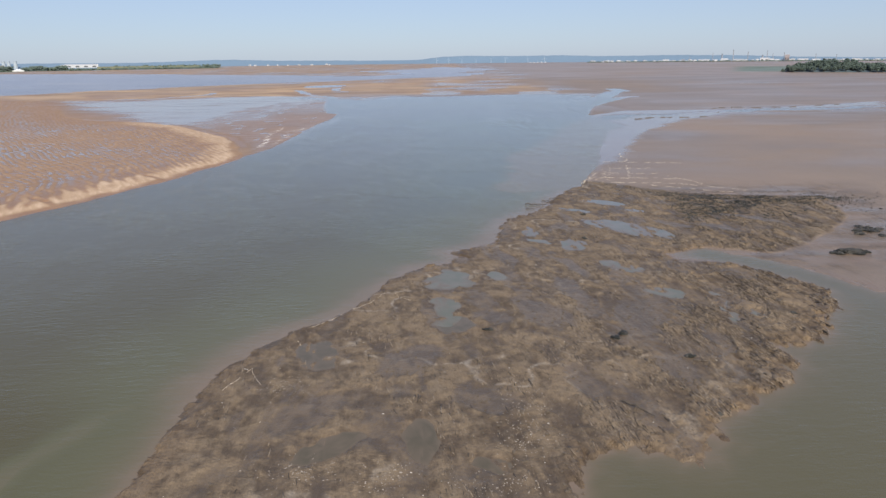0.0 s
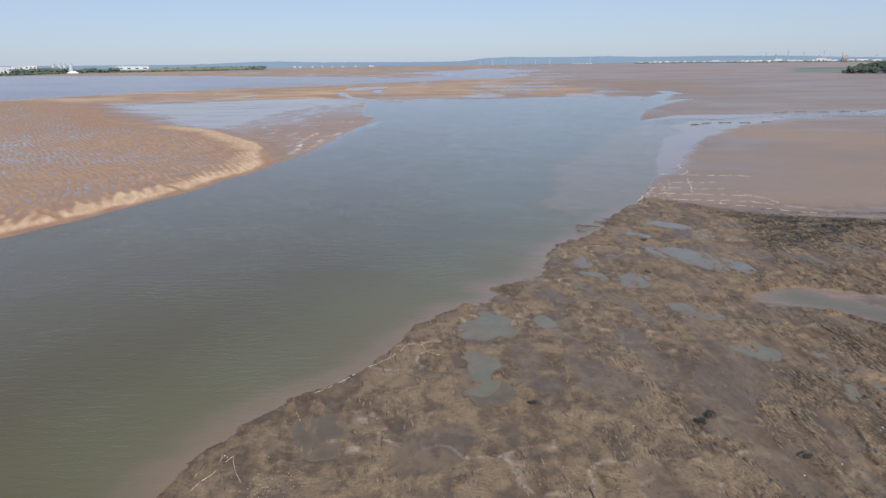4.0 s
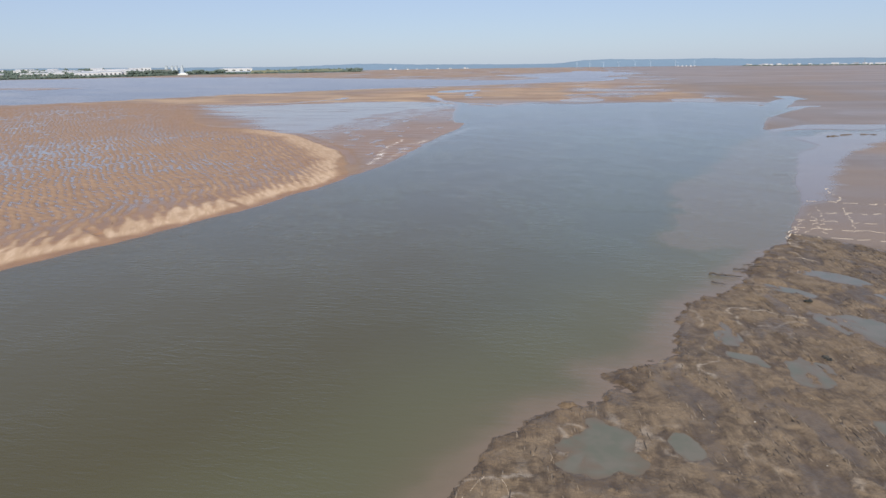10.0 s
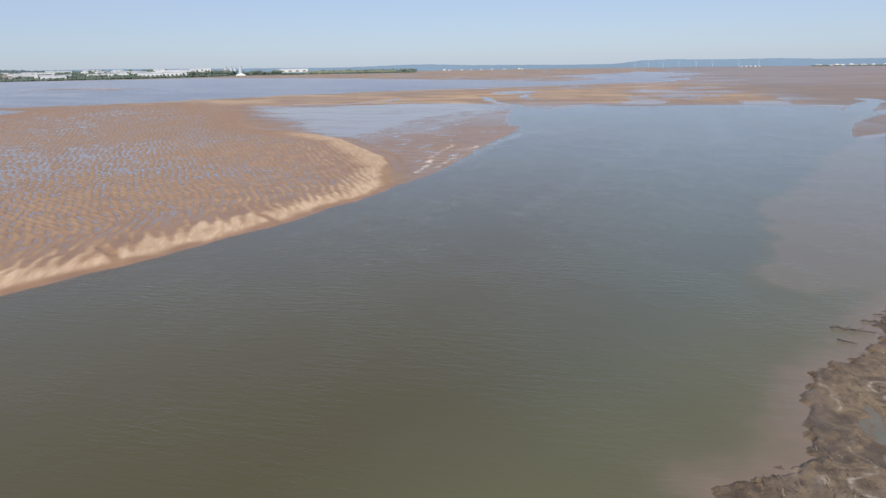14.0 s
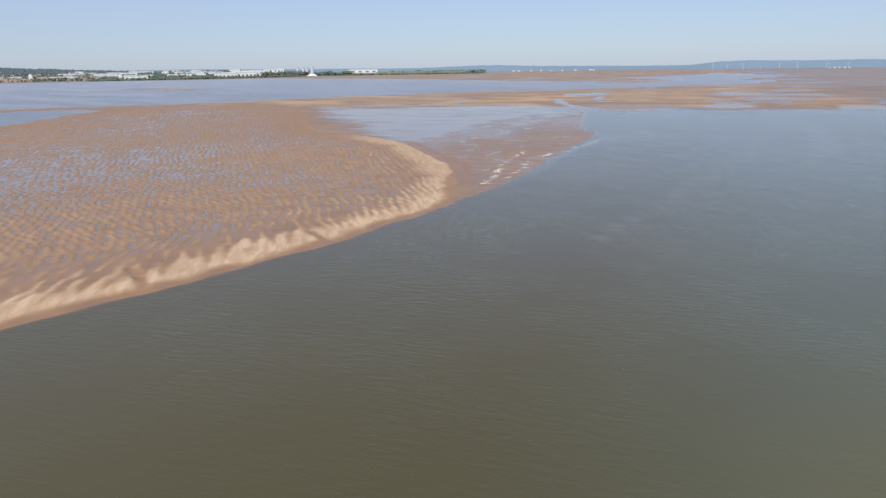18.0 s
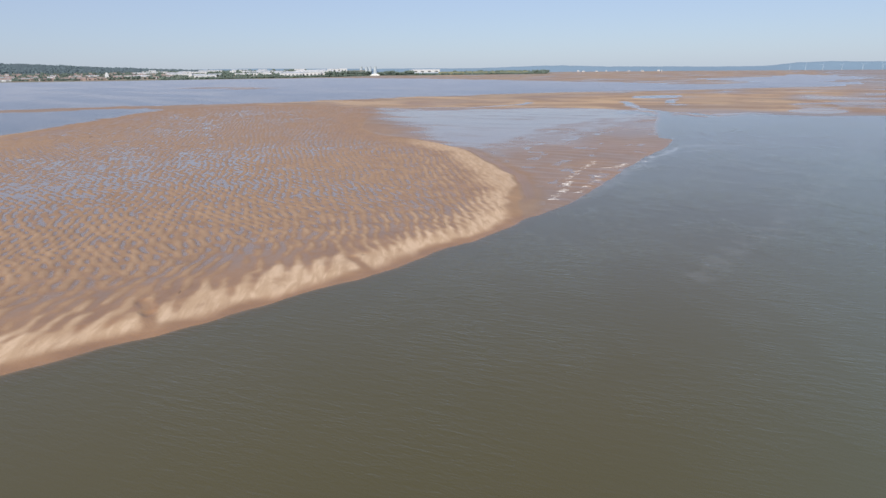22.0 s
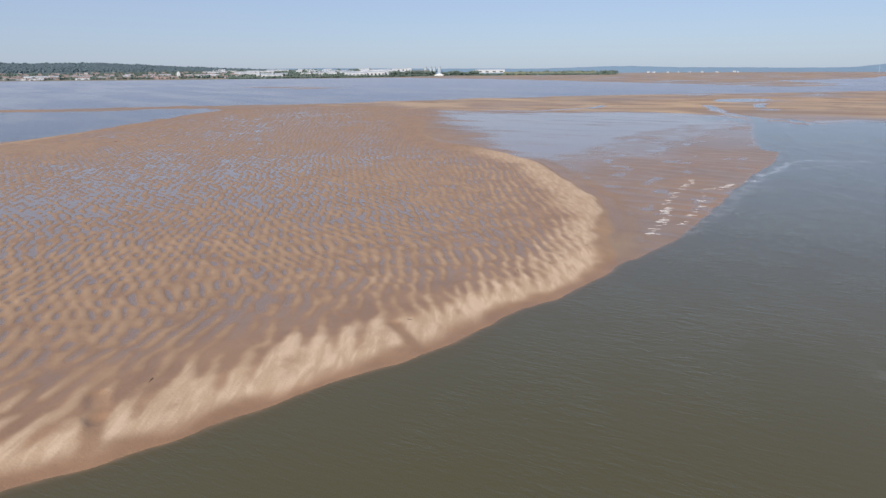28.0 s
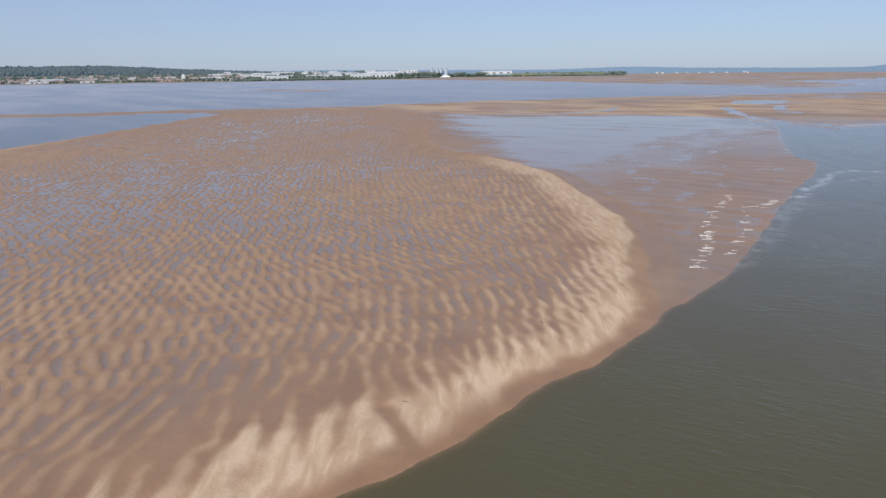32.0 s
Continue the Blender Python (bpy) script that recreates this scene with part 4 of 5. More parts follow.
clod_mesh = []
for i in range(6):
    bm = bmesh.new()
    lump(bm, (0, 0, 0.3), (1.0, 0.75, 0.55), 0.6, 1, i * 7.3)
    me = bpy.data.meshes.new("mud_clod")
    bm.to_mesh(me)
    bm.free()
    me.materials.append(CLOD)
    clod_mesh.append(me)
spots = []
while len(spots) < 150:
    x, y = rand.uniform(-25, 84), rand.uniform(62, 240)
    if rand.random() < (0.15 + 0.85 * min(1, max(0, (x * 0.9 - (y - 90) * 0.25) / 45))):
        spots.append((x, y))
xs, ys = np.array([p[0] for p in spots]), np.array([p[1] for p in spots])
zs, shares = relief(xs, ys, 0.4)
for x, y, z, m in zip(xs, ys, zs, shares["mud"]):
    if m > 0.6 and z > 0.22:
        ob = new("mud_clod", rand.choice(clod_mesh))
        k = rand.uniform(0.14, 0.42)
        ob.matrix_world = pose(x, y, z - 0.03, 0, 0, rand.uniform(0, 360)) @ Matrix.Diagonal((k * rand.uniform(0.8, 1.9), k, k * rand.uniform(0.6, 1.0), 1))
        tagged(ob, "broken dark mud clod lying on the flat", "clod", "mud clods")


def scatter(name, count, spot, size, material, label, category, squash=0.6, low=0.03):
    """Many small lumps as one object."""
    bm = bmesh.new()
    bmesh.ops.create_icosphere(bm, subdivisions=1, radius=1.0)
    base, faces = np.array([v.co[:] for v in bm.verts]), np.array([[v.index for v in f.verts] for f in bm.faces])
    bm.free()
    r = np.random.RandomState(len(name) + count)
    pts = np.array([spot(r) for _ in range(count)])
    zz = relief(pts[:, 0], pts[:, 1], 0.4)[0]
    ok = zz > low
    pts, zz = pts[ok], zz[ok]
    verts, quads = [], []
    for i, ((x, y), z) in enumerate(zip(pts, zz)):
        k = size[0] + (size[1] - size[0]) * r.rand() ** 2
        v = base * (1 + 0.35 * (r.rand(len(base), 1) - 0.5)) * (k * (0.7 + 0.8 * r.rand()), k * (0.7 + 0.8 * r.rand()), k * squash)
        verts.append(v + (x, y, z + k * 0.15))
        quads.append(faces + i * len(base))
    verts, quads = np.concatenate(verts), np.concatenate(quads)
    me = bpy.data.meshes.new(name)
    me.from_pydata(verts.tolist(), [], quads.tolist())
    me.materials.append(material)
    return tagged(new(name, me), label, category, kind="stuff")


def in_weed(r):
    while True:
        x, y = r.uniform(72, 142), r.uniform(190, 240)
        p, q = np.array([x]), np.array([y])
        if float(sdf(p, q, WEED_BED)[0]) < r.exponential(3.0) - 1 and float(fbm(p / 9, q / 2.6, 3, 101)[0]) > r.uniform(-0.45, 0.35):
            return x, y


def round_spot(*centres):
    def spot(r):
        cx, cy, a, b = centres[r.randint(len(centres))]
        return cx + r.randn() * a, cy + r.randn() * b
    return spot


scatter("seaweed_bed", 7000, in_weed, (0.05, 0.27), BLADDER, "bed of black seaweed and stones on wet mud", "seaweed", 0.45)
scatter("seaweed_scatter", 260, round_spot((104, 200, 9, 5), (128, 222, 8, 2.5), (122, 212, 9, 5), (85, 205, 4, 4)), (0.1, 0.5), BLADDER, "loose dark seaweed scraps on the mud flat", "seaweed", 0.4)
scatter("shingle", 800, round_spot((-7, 69, 2.0, 1.6), (10, 76, 2.2, 2.2), (6, 67, 3, 1.5), (-17, 70, 2.5, 2), (12, 84, 2, 3), (-24, 92, 2, 2)), (0.03, 0.10), PEBBLE, "pale pebbles and broken shell on mud", "shingle", 0.6)
scatter("small_clods", 4200, lambda r: (r.uniform(-32, 86), r.uniform(62, 250)) if r.rand() < 0.18 else (30 + r.randn() * 22, 100 + r.randn() * 28), (0.05, 0.22), CLOD, "small clods and crumbs of dark mud", "mud", 0.6, 0.23)
scatter("shell_debris", 300, lambda r: (r.uniform(-32, 84), r.uniform(62, 245)), (0.03, 0.11), SHELL, "scattered pale shell fragments on the mud", "shells", 0.6, 0.21)



def grain(name, count, size, material, label, keep, sink, seed):
    """Many slim lumps of mud that lie along the run of the ridges, in patches, as one object."""
    bm = bmesh.new()
    bmesh.ops.create_icosphere(bm, subdivisions=1, radius=1.0)
    base, faces = np.array([v.co[:] for v in bm.verts]), np.array([[v.index for v in f.verts] for f in bm.faces])
    bm.free()
    r = np.random.RandomState(seed)
    x, y = r.uniform(-34, 92, count * 7), r.uniform(64, 250, count * 7)
    s, q = x * 0.14 - y * 0.99, x * 0.99 + y * 0.14
    worn = 0.12 + 0.88 * smooth(-5, 60, x * 0.9 - (y - 90) * 0.25)
    ok = smooth(keep, keep + 0.3, fbm(s / 11, q / 4, 3, 103)) * worn > r.rand(count * 7)
    x, y = x[ok], y[ok]
    z, share = relief(x, y, 0.4)
    ok = (z > 0.20) & (share["mud"] > 0.7) & (share["pool"] < 0.3)
    x, y, z = x[ok][:count], y[ok][:count], z[ok][:count]
    n = len(x)
    k = size[0] + (size[1] - size[0]) * r.rand(n) ** 2
    length, turn = k * r.uniform(5.0, 15.0, n), radians(8) + r.normal(0, 0.13, n)
    v = base[None] * (1 + 0.5 * (r.rand(n, len(base), 1) - 0.5)) * np.stack([k, length, k * 0.8], -1)[:, None]
    c, w = np.cos(turn)[:, None], np.sin(turn)[:, None]
    v = np.stack([v[..., 0] * c - v[..., 1] * w + x[:, None], v[..., 0] * w + v[..., 1] * c + y[:, None], v[..., 2] + (z - k * sink)[:, None]], -1)
    tris = (faces[None] + (np.arange(n) * len(base))[:, None, None]).reshape(-1, 3).astype(np.int32)
    me = bpy.data.meshes.new(name)
    me.vertices.add(n * len(base))
    me.vertices.foreach_set("co", v.astype(np.float32).ravel())
    me.loops.add(tris.size)
    me.loops.foreach_set("vertex_index", tris.ravel())
    me.polygons.add(len(tris))
    me.polygons.foreach_set("loop_start", np.arange(0, tris.size, 3, dtype=np.int32))
    me.materials.append(material)
    me.update(calc_edges=True)
    return tagged(new(name, me), label, "mud", kind="stuff")


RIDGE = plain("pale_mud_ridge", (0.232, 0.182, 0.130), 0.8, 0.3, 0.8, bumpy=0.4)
# near-black slivers laid on the mud as the shade beside its ridges
SHADE_SLIVER = plain("mud_shade_sliver", (0.045, 0.035, 0.026), 0.7, 0.4, 1.0, bumpy=0.4)
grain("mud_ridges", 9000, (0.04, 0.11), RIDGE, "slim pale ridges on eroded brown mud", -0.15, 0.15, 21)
grain("mud_cuts", 8000, (0.04, 0.10), SHADE_SLIVER, "dark slivers standing in for shade between ridges of mud", -0.12, 0.15, 22)

# ---- drift wood ----


def branch(x, y, length, turn, thick, twigs, label):
    ob = holder("driftwood_branch", (x, y, max(0.05, level_at(x, y))), turn, label=label, category="driftwood", group="drift wood")
    pts = [(length * (k / 7 - 0.5), 0.05 * length * noise.noise(Vector((k * 0.6, x, y))), thick * 0.7 + 0.10 * length * abs(noise.noise(Vector((k * 0.5 + 9, y, x))))) for k in range(8)]
    part("stem", tube(pts, [thick * (1 - 0.09 * k) for k in range(8)], 7), WOOD, ob)
    for k in range(twigs):
        p, side = Vector(pts[2 + k % 5]), rand.choice((-1, 1))
        q = p + Vector((0.18 * length, side * 0.14 * length, 0.06 * length))
        part("twig", tube([p, (p + q) / 2 + Vector((0, 0, 0.03)), q], [thick * 0.5, thick * 0.35, thick * 0.15], 6), WOOD, ob)
    return ob


for x, y, length, turn, thick, twigs in ((31, 219, 7.0, -12, 0.22, 3), (36, 224, 4.5, -10, 0.18, 2), (28.5, 213, 3.0, -30, 0.15, 1), (40, 226, 3.5, 5, 0.14, 1),
                                         (38.5, 228.5, 3.2, -5, 0.12, 1), (27, 84, 5.5, -52, 0.16, 1), (42, 99, 3.5, -15, 0.15, 1), (66, 118.4, 3.0, -10, 0.14, 1), (52, 176, 3.0, -30, 0.13, 1)):
    branch(x, y, length, turn, thick, twigs, "dark waterlogged branch stranded at the mud edge")
for x, y, length, turn in ((-117.5, 321, 4.0, -48), (-113.5, 331, 2.6, -40), (-112, 352, 2.4, -35), (-141.5, 241, 2.6, -60), (-122, 283, 1.6, 20)):
    branch(x, y, length * 0.6, turn, 0.06, 1, "thin dark stick lying on pale sand")

# ---- lines of dried foam and crust ----


def streak(name, points, wide, material, label, group, gap=0.25, lift=0.03, wob=0.9):
    """A broken, wavering ridge of foam along a line."""
    bm = bmesh.new()
    pts = []
    for (ax, ay), (bx, by) in zip(points, points[1:]):
        n = max(2, int(math.hypot(bx - ax, by - ay) / 0.6))
        pts += [(ax + (bx - ax) * k / n, ay + (by - ay) * k / n) for k in range(n)]
    pts = np.array(pts + [points[-1]])
    pts = pts + np.stack([fbm(pts[:, 0] / 3, pts[:, 1] / 3, 2, 61), fbm(pts[:, 0] / 3, pts[:, 1] / 3, 2, 62)], -1) * wob
    zz = np.maximum(relief(pts[:, 0], pts[:, 1], 0.4)[0], 0.0)
    last = None
    for i in range(len(pts)):
        d = pts[min(i + 1, len(pts) - 1)] - pts[max(i - 1, 0)]
        d = np.array((-d[1], d[0])) / (np.hypot(*d) + 1e-6)
        w = wide * (0.45 + 0.9 * vnoise(np.array([pts[i, 0] / 1.3]), np.array([pts[i, 1] / 1.3]), 63)[0])
        cut = vnoise(np.array([pts[i, 0] / 2.4]), np.array([pts[i, 1] / 2.4]), 64)[0] < gap
        if cut:
            last = None
            continue
        row = [bm.verts.new((*(pts[i] + d * w * u), zz[i] + h)) for u, h in ((-1, -0.05), (-0.5, lift), (0.1, lift * 1.6), (0.6, lift), (1, -0.05))]
        if last:
            for k in range(4):
                bm.faces.new((last[k], last[k + 1], row[k + 1], row[k]))
        last = row
    return tagged(part(name, bm, material, smooth_faces=True), label, "foam", group)


WRACK = [([(88, 336), (87, 318), (84, 308)], 0.6), ([(74, 310), (84, 308), (100, 305), (108, 304)], 0.6), ([(72, 291), (82, 291), (92, 290)], 0.7), ([(62, 280), (76, 278), (92, 276)], 0.35),
         ([(58, 270), (74, 268), (95, 264)], 0.4), ([(56, 260), (70, 257), (90, 254), (100, 246)], 0.5), ([(74, 300), (66, 262)], 0.3), ([(82, 300), (74, 262)], 0.3),
         ([(64, 282), (58, 262)], 0.25), ([(92, 272), (100, 246), (112, 238)], 0.35), ([(78, 252), (90, 243), (104, 236)], 0.4), ([(60, 262), (66, 272), (70, 290)], 0.25), ([(52, 249), (55, 257), (58, 268)], 0.3)]
for line, wide in WRACK:
    for (ax, ay), (bx, by) in zip(line, line[1:]):
        span, at = math.hypot(bx - ax, by - ay), rand.uniform(0, 1.5)
        while at < span - 0.8:
            to = min(span, at + rand.uniform(1.2, 4.5))
            ends = [(ax + (bx - ax) * k / span, ay + (by - ay) * k / span) for k in (at, (at + to) / 2, to)]
            streak("foam_line", ends, wide * 0.7, CRUST, "broken cream line of dried foam on wet mud", "foam lines on the flat", 0.0, 0.03, 1.9)
            at = to + rand.uniform(0.5, 3.5)
SEAMS = [[(-24.5, 115), (-20, 121), (-14.5, 128), (-12.5, 133)], [(-33, 91), (-30.5, 98), (-28, 93)], [(-27, 106), (-25.5, 109), (-24, 107)],
         [(-10.5, 133), (-9, 130), (-6.5, 129)], [(48, 226), (46.5, 221), (43.5, 217)], [(51, 237), (55, 233)]]
for line in SEAMS:
    streak("crust_seam", line, 0.04, CRUST, "thin pale crust line along a mud ridge", "crust lines on the mud", 0.12, 0.02, 0.55)
FOAM_BENDS = ([(-101, 376), (-102.5, 388), (-104, 405), (-108, 418), (-111, 434), (-110, 452), (-113, 480)], [(-97, 392), (-98, 420), (-103, 460), (-98, 470), (-95, 477), (-89, 493)])
for i in range(84):
    line = FOAM_BENDS[0] if i % 5 < 3 else FOAM_BENDS[1]
    k = rand.randrange(len(line) - 1)
    q, (ax, ay), (bx, by) = rand.random(), line[k], line[k + 1]
    x, y = ax + (bx - ax) * q + rand.gauss(0, 0.8), ay + (by - ay) * q + rand.gauss(0, 1.5)
    w, lean = rand.uniform(0.3, 1.4), rand.gauss(0.45, 0.25)
    streak("foam_patch", [(x - w, y - lean * w), (x, y), (x + w, y + lean * w)], rand.uniform(0.10, 0.30), FOAM, "white foam patch on wet orange sand", "foam on the sand", 0.0, 0.03, 0.7)

# ---- broken banks of the creek ----
for x, y, length, turn in ((244, 613, 5, 60), (253, 618, 6, 25), (268, 622, 8, 15), (284, 617, 7, -5), (302, 619, 8, 5), (318, 621, 6, 5), (350, 635, 7, 8), (372, 644, 6, 14),
                           (150, 519, 7, 25), (161, 528, 8, 32), (174, 531, 8, -8), (188, 529, 7, 5), (204, 533, 6, 10), (232, 574, 5, 75)):
    ob = holder("mud_scarp", (x, y, level_at(x, y) - 0.1), turn, label="dark eroded mud scarp beside the creek", category="mud bank", group="creek banks")
    for k in range(3):
        bm = bmesh.new()
        for j in range(4):
            lump(bm, (length * (k - 1) / 3 + rand.gauss(0, length / 9), rand.gauss(0, 0.5), 0.1), (length / 6 * rand.uniform(0.6, 1.1), rand.uniform(0.3, 0.9), rand.uniform(0.18, 0.5)), 0.8, 2, rand.uniform(0, 60))
        part("mud_block", bm, CLOD, ob)

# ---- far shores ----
# distance haze is painted into the hills as a flat blue
HILL = plain("hills_painted_haze", (0.165, 0.245, 0.330), 1.0, 0.10, 0.004)
# wooded slopes lean blue, some distance haze mixed into the green
WOODED = plain("far_wooded_slope", (0.078, 0.112, 0.128), 1.0, 0.30, 0.02)
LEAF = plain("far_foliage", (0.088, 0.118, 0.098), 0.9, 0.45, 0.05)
NEAR_LEAF = plain("headland_foliage", (0.062, 0.086, 0.070), 0.9, 0.35, 0.08)
BARK = plain("bark", (0.06, 0.05, 0.04), 0.9, 0.3, 1.0)
WHITE_CLAD = plain("white_cladding", (0.56, 0.57, 0.59), 0.6, 0.08, 0.05)
GREY_ROOF = plain("grey_roof", (0.42, 0.45, 0.49), 0.6, 0.12, 0.05)
BRICK = plain("far_brick", (0.34, 0.25, 0.22), 0.9, 0.2, 0.05)
TILE = plain("far_roof_tile", (0.27, 0.21, 0.20), 0.9, 0.25, 0.05)
DARK = plain("dark_opening", (0.05, 0.055, 0.065), 0.6, 0.2, 0.1)
STEEL = plain("pale_steel", (0.58, 0.60, 0.62), 0.5, 0.1, 0.05)
STACK = plain("stack_concrete", (0.27, 0.28, 0.31), 0.9, 0.15, 0.05)
STONE = plain("quay_stone", (0.24, 0.20, 0.17), 0.9, 0.25, 0.05)
FIELD = plain("dry_grass_field", (0.20, 0.20, 0.105), 1.0, 0.2, 0.01)
CANVAS = plain("white_canvas", (0.80, 0.80, 0.78), 0.8, 0.05, 0.1)


def ridge_line(name, heads, r, deep, material, label, rough):
    """A range of hills along a line of bearings and heights."""
    az = np.linspace(heads[0][0], heads[-1][0], 320)
    h = np.interp(az, [p[0] for p in heads], [p[1] for p in heads])
    h = h + rough * fbm(az * 2.2, az * 0 + 3, 4, 65)
    rows = ((-deep, 0.0), (-deep * 0.55, 0.45), (-deep * 0.2, 0.85), (0, 1.0), (deep * 0.3, 0.6))
    verts = [tuple(polar(a, r + o, max(-1.0, k * z - (1 if k == 0 else 0)))) for o, k in rows for a, z in zip(az, h)]
    n = len(az)
    faces = [(j * n + i, j * n + i + 1, (j + 1) * n + i + 1, (j + 1) * n + i) for j in range(len(rows) - 1) for i in range(n - 1)]
    me = bpy.data.meshes.new(name)
    me.from_pydata(verts, [], faces)
    me.materials.append(material)
    return tagged(new(name, me), label, "hill", kind="structure")


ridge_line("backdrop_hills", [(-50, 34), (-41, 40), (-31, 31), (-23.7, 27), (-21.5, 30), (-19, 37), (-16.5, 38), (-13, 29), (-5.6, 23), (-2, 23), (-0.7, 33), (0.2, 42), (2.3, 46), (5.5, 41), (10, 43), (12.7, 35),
                              (18.7, 37), (22.8, 32), (26.6, 22), (30.2, 16), (36, 12), (48, 12)], 4620, 160, HILL, "long low hills on the far horizon, tinted haze blue", 2.0)
ridge_line("wooded_rise", [(-80, 60), (-68, 74), (-62.3, 80), (-59, 79), (-57.2, 81), (-54, 70), (-51.6, 58), (-47.6, 44), (-43, 30), (-38, 22)], 4520, 420, WOODED, "dark wooded rise behind the far town", 4.0)


def clump_cloud(name, places, size, material, label, category, parent=None, flat=0.75):
    """Crowns of trees as many small leafy clumps in one object."""
    bm = bmesh.new()
    bmesh.ops.create_icosphere(bm, subdivisions=1, radius=1.0)
    base, faces = np.array([v.co[:] for v in bm.verts]), np.array([[v.index for v in f.verts] for f in bm.faces])
    bm.free()
    r = np.random.RandomState(len(places))
    verts, tris = [], []
    for i, (x, y, z, k) in enumerate(places):
        v = base * (0.65 + 0.7 * r.rand(len(base), 1)) * (k * size, k * size, k * size * flat)
        verts.append(v + (x, y, z))
        tris.append(faces + i * len(base))
    me = bpy.data.meshes.new(name)
    me.from_pydata(np.concatenate(verts).tolist(), [], np.concatenate(tris).tolist())
    me.materials.append(material)
    ob = new(name, me)
    ob.parent = parent
    return tagged(ob, label, category, kind="" if parent else "stuff")


SLOPE = plain("far_town_ground", (0.16, 0.16, 0.13), 1.0, 0.35, 0.02)


def rise(r):
    """Height of the land behind the far shore."""
    return 1.5 + 24 * min(1, max(0, (r - 3775) / 420))


bm = bmesh.new()
rows = [[bm.verts.new(far(-84 + 52 * k / 40, r, -0.8 if r < 3770 else rise(r) - 0.3)) for k in range(41)] for r in (3762, 3775, 3880, 4000, 4195, 4330)]
for a, b in zip(rows, rows[1:]):
    for k in range(40):
        bm.faces.new((a[k], a[k + 1], b[k + 1], b[k]))
tagged(part("far_shore_slope", bm, SLOPE), "built-up land rising gently behind the far shore", "land", kind="structure")

# belts of trees along the far shore
far_r = np.random.RandomState(5)


def belt(az0, az1, r0, r1, count, h0, h1, label, name="far_tree_belt"):
    places = []
    for _ in range(count):
        az, r = far_r.uniform(az0, az1), far_r.uniform(r0, r1)
        tall = far_r.uniform(h0, h1) * (0.65 + 0.5 * vnoise(np.array([az * 1.3]), np.array([r / 200]), 66)[0])
        x, y, _z = far(az, r)
        for k in range(4):
            places.append((x + far_r.randn() * 4, y + far_r.randn() * 4, (rise(r) - 1.5 if az < -32 else 0) + tall * far_r.uniform(0.3, 0.9), far_r.uniform(0.55, 1.1)))
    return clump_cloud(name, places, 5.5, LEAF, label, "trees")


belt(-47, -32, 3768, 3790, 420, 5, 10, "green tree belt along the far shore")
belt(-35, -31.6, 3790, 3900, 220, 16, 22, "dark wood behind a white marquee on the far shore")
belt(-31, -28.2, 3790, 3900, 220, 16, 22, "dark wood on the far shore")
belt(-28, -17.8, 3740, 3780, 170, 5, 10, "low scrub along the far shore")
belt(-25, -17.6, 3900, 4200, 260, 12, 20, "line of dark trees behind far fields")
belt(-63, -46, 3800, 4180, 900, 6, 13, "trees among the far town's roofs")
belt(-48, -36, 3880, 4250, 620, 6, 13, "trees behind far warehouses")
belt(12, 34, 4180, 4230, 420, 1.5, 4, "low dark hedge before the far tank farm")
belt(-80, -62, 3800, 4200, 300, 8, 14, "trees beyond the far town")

bm = bmesh.new()
rows = [[bm.verts.new(far(-26.2 + 7.2 * k / 12, 3800 + 55 * j, 1.5 + 4.2 * j)) for k in range(13)] for j in range(4)]
for a, b in zip(rows, rows[1:]):
    for k in range(12):
        bm.faces.new((a[k], a[k + 1], b[k + 1], b[k]))
tagged(part("far_field", bm, FIELD), "pale dry grass field sloping on the far shore", "field", kind="structure")


def shed(az, r, wide, deep, tall, wall, roof, bays, label, group="far sheds", z0=2.0, name="warehouse"):
    z0, tall = (rise(r), tall * 0.78) if az < -32 else (z0, tall)
    where = far(az, r, z0) if az < 0 else polar(az, r, z0)
    ob = holder(name, where, -az, label=label, category="building", group=group)
    w, d = wide / 2, deep / 2
    part("wall", box(-w, w, -d, d, -3, tall), wall, ob)
    bm = bmesh.new()
    for x in (-w - 0.6, w + 0.6):
        ridge = [bm.verts.new(p) for p in ((x, -d - 0.6, tall), (x, 0, tall + deep * 0.06), (x, d + 0.6, tall), (x, 0, tall - 0.8))]
        if x < 0:
            first = ridge
    for k in range(4):
        bm.faces.new((first[k], first[(k + 1) % 4], ridge[(k + 1) % 4], ridge[k]))
    bm.faces.new(first[::-1]), bm.faces.new(ridge)
    part("roof", bm, roof, ob)
    for k in range(bays):
        x = -w + wide * (k + 0.5) / bays
        part("loading_door", box(x - wide / bays * 0.22, x + wide / bays * 0.22, -d - 0.4, -d + 0.2, 0.0, tall * 0.55), DARK, ob)
    return ob


places = []
for _ in range(3200):
    az, k = far_r.uniform(-80, -40), far_r.rand()
    top = float(np.interp(az, (-80, -68, -62.3, -59, -57.2, -54, -51.6, -47.6, -43, -38), (60, 74, 80, 79, 81, 70, 58, 44, 30, 22)))
    x, y, _z = polar(az, 4520 - 420 * (1 - k) * 0.6)
    places.append((x, y, top * (0.45 + 0.56 * k) - 2, far_r.uniform(0.6, 1.3)))
clump_cloud("hillside_wood", places, 8.0, WOODED, "dense woodland on the far rise", "trees")

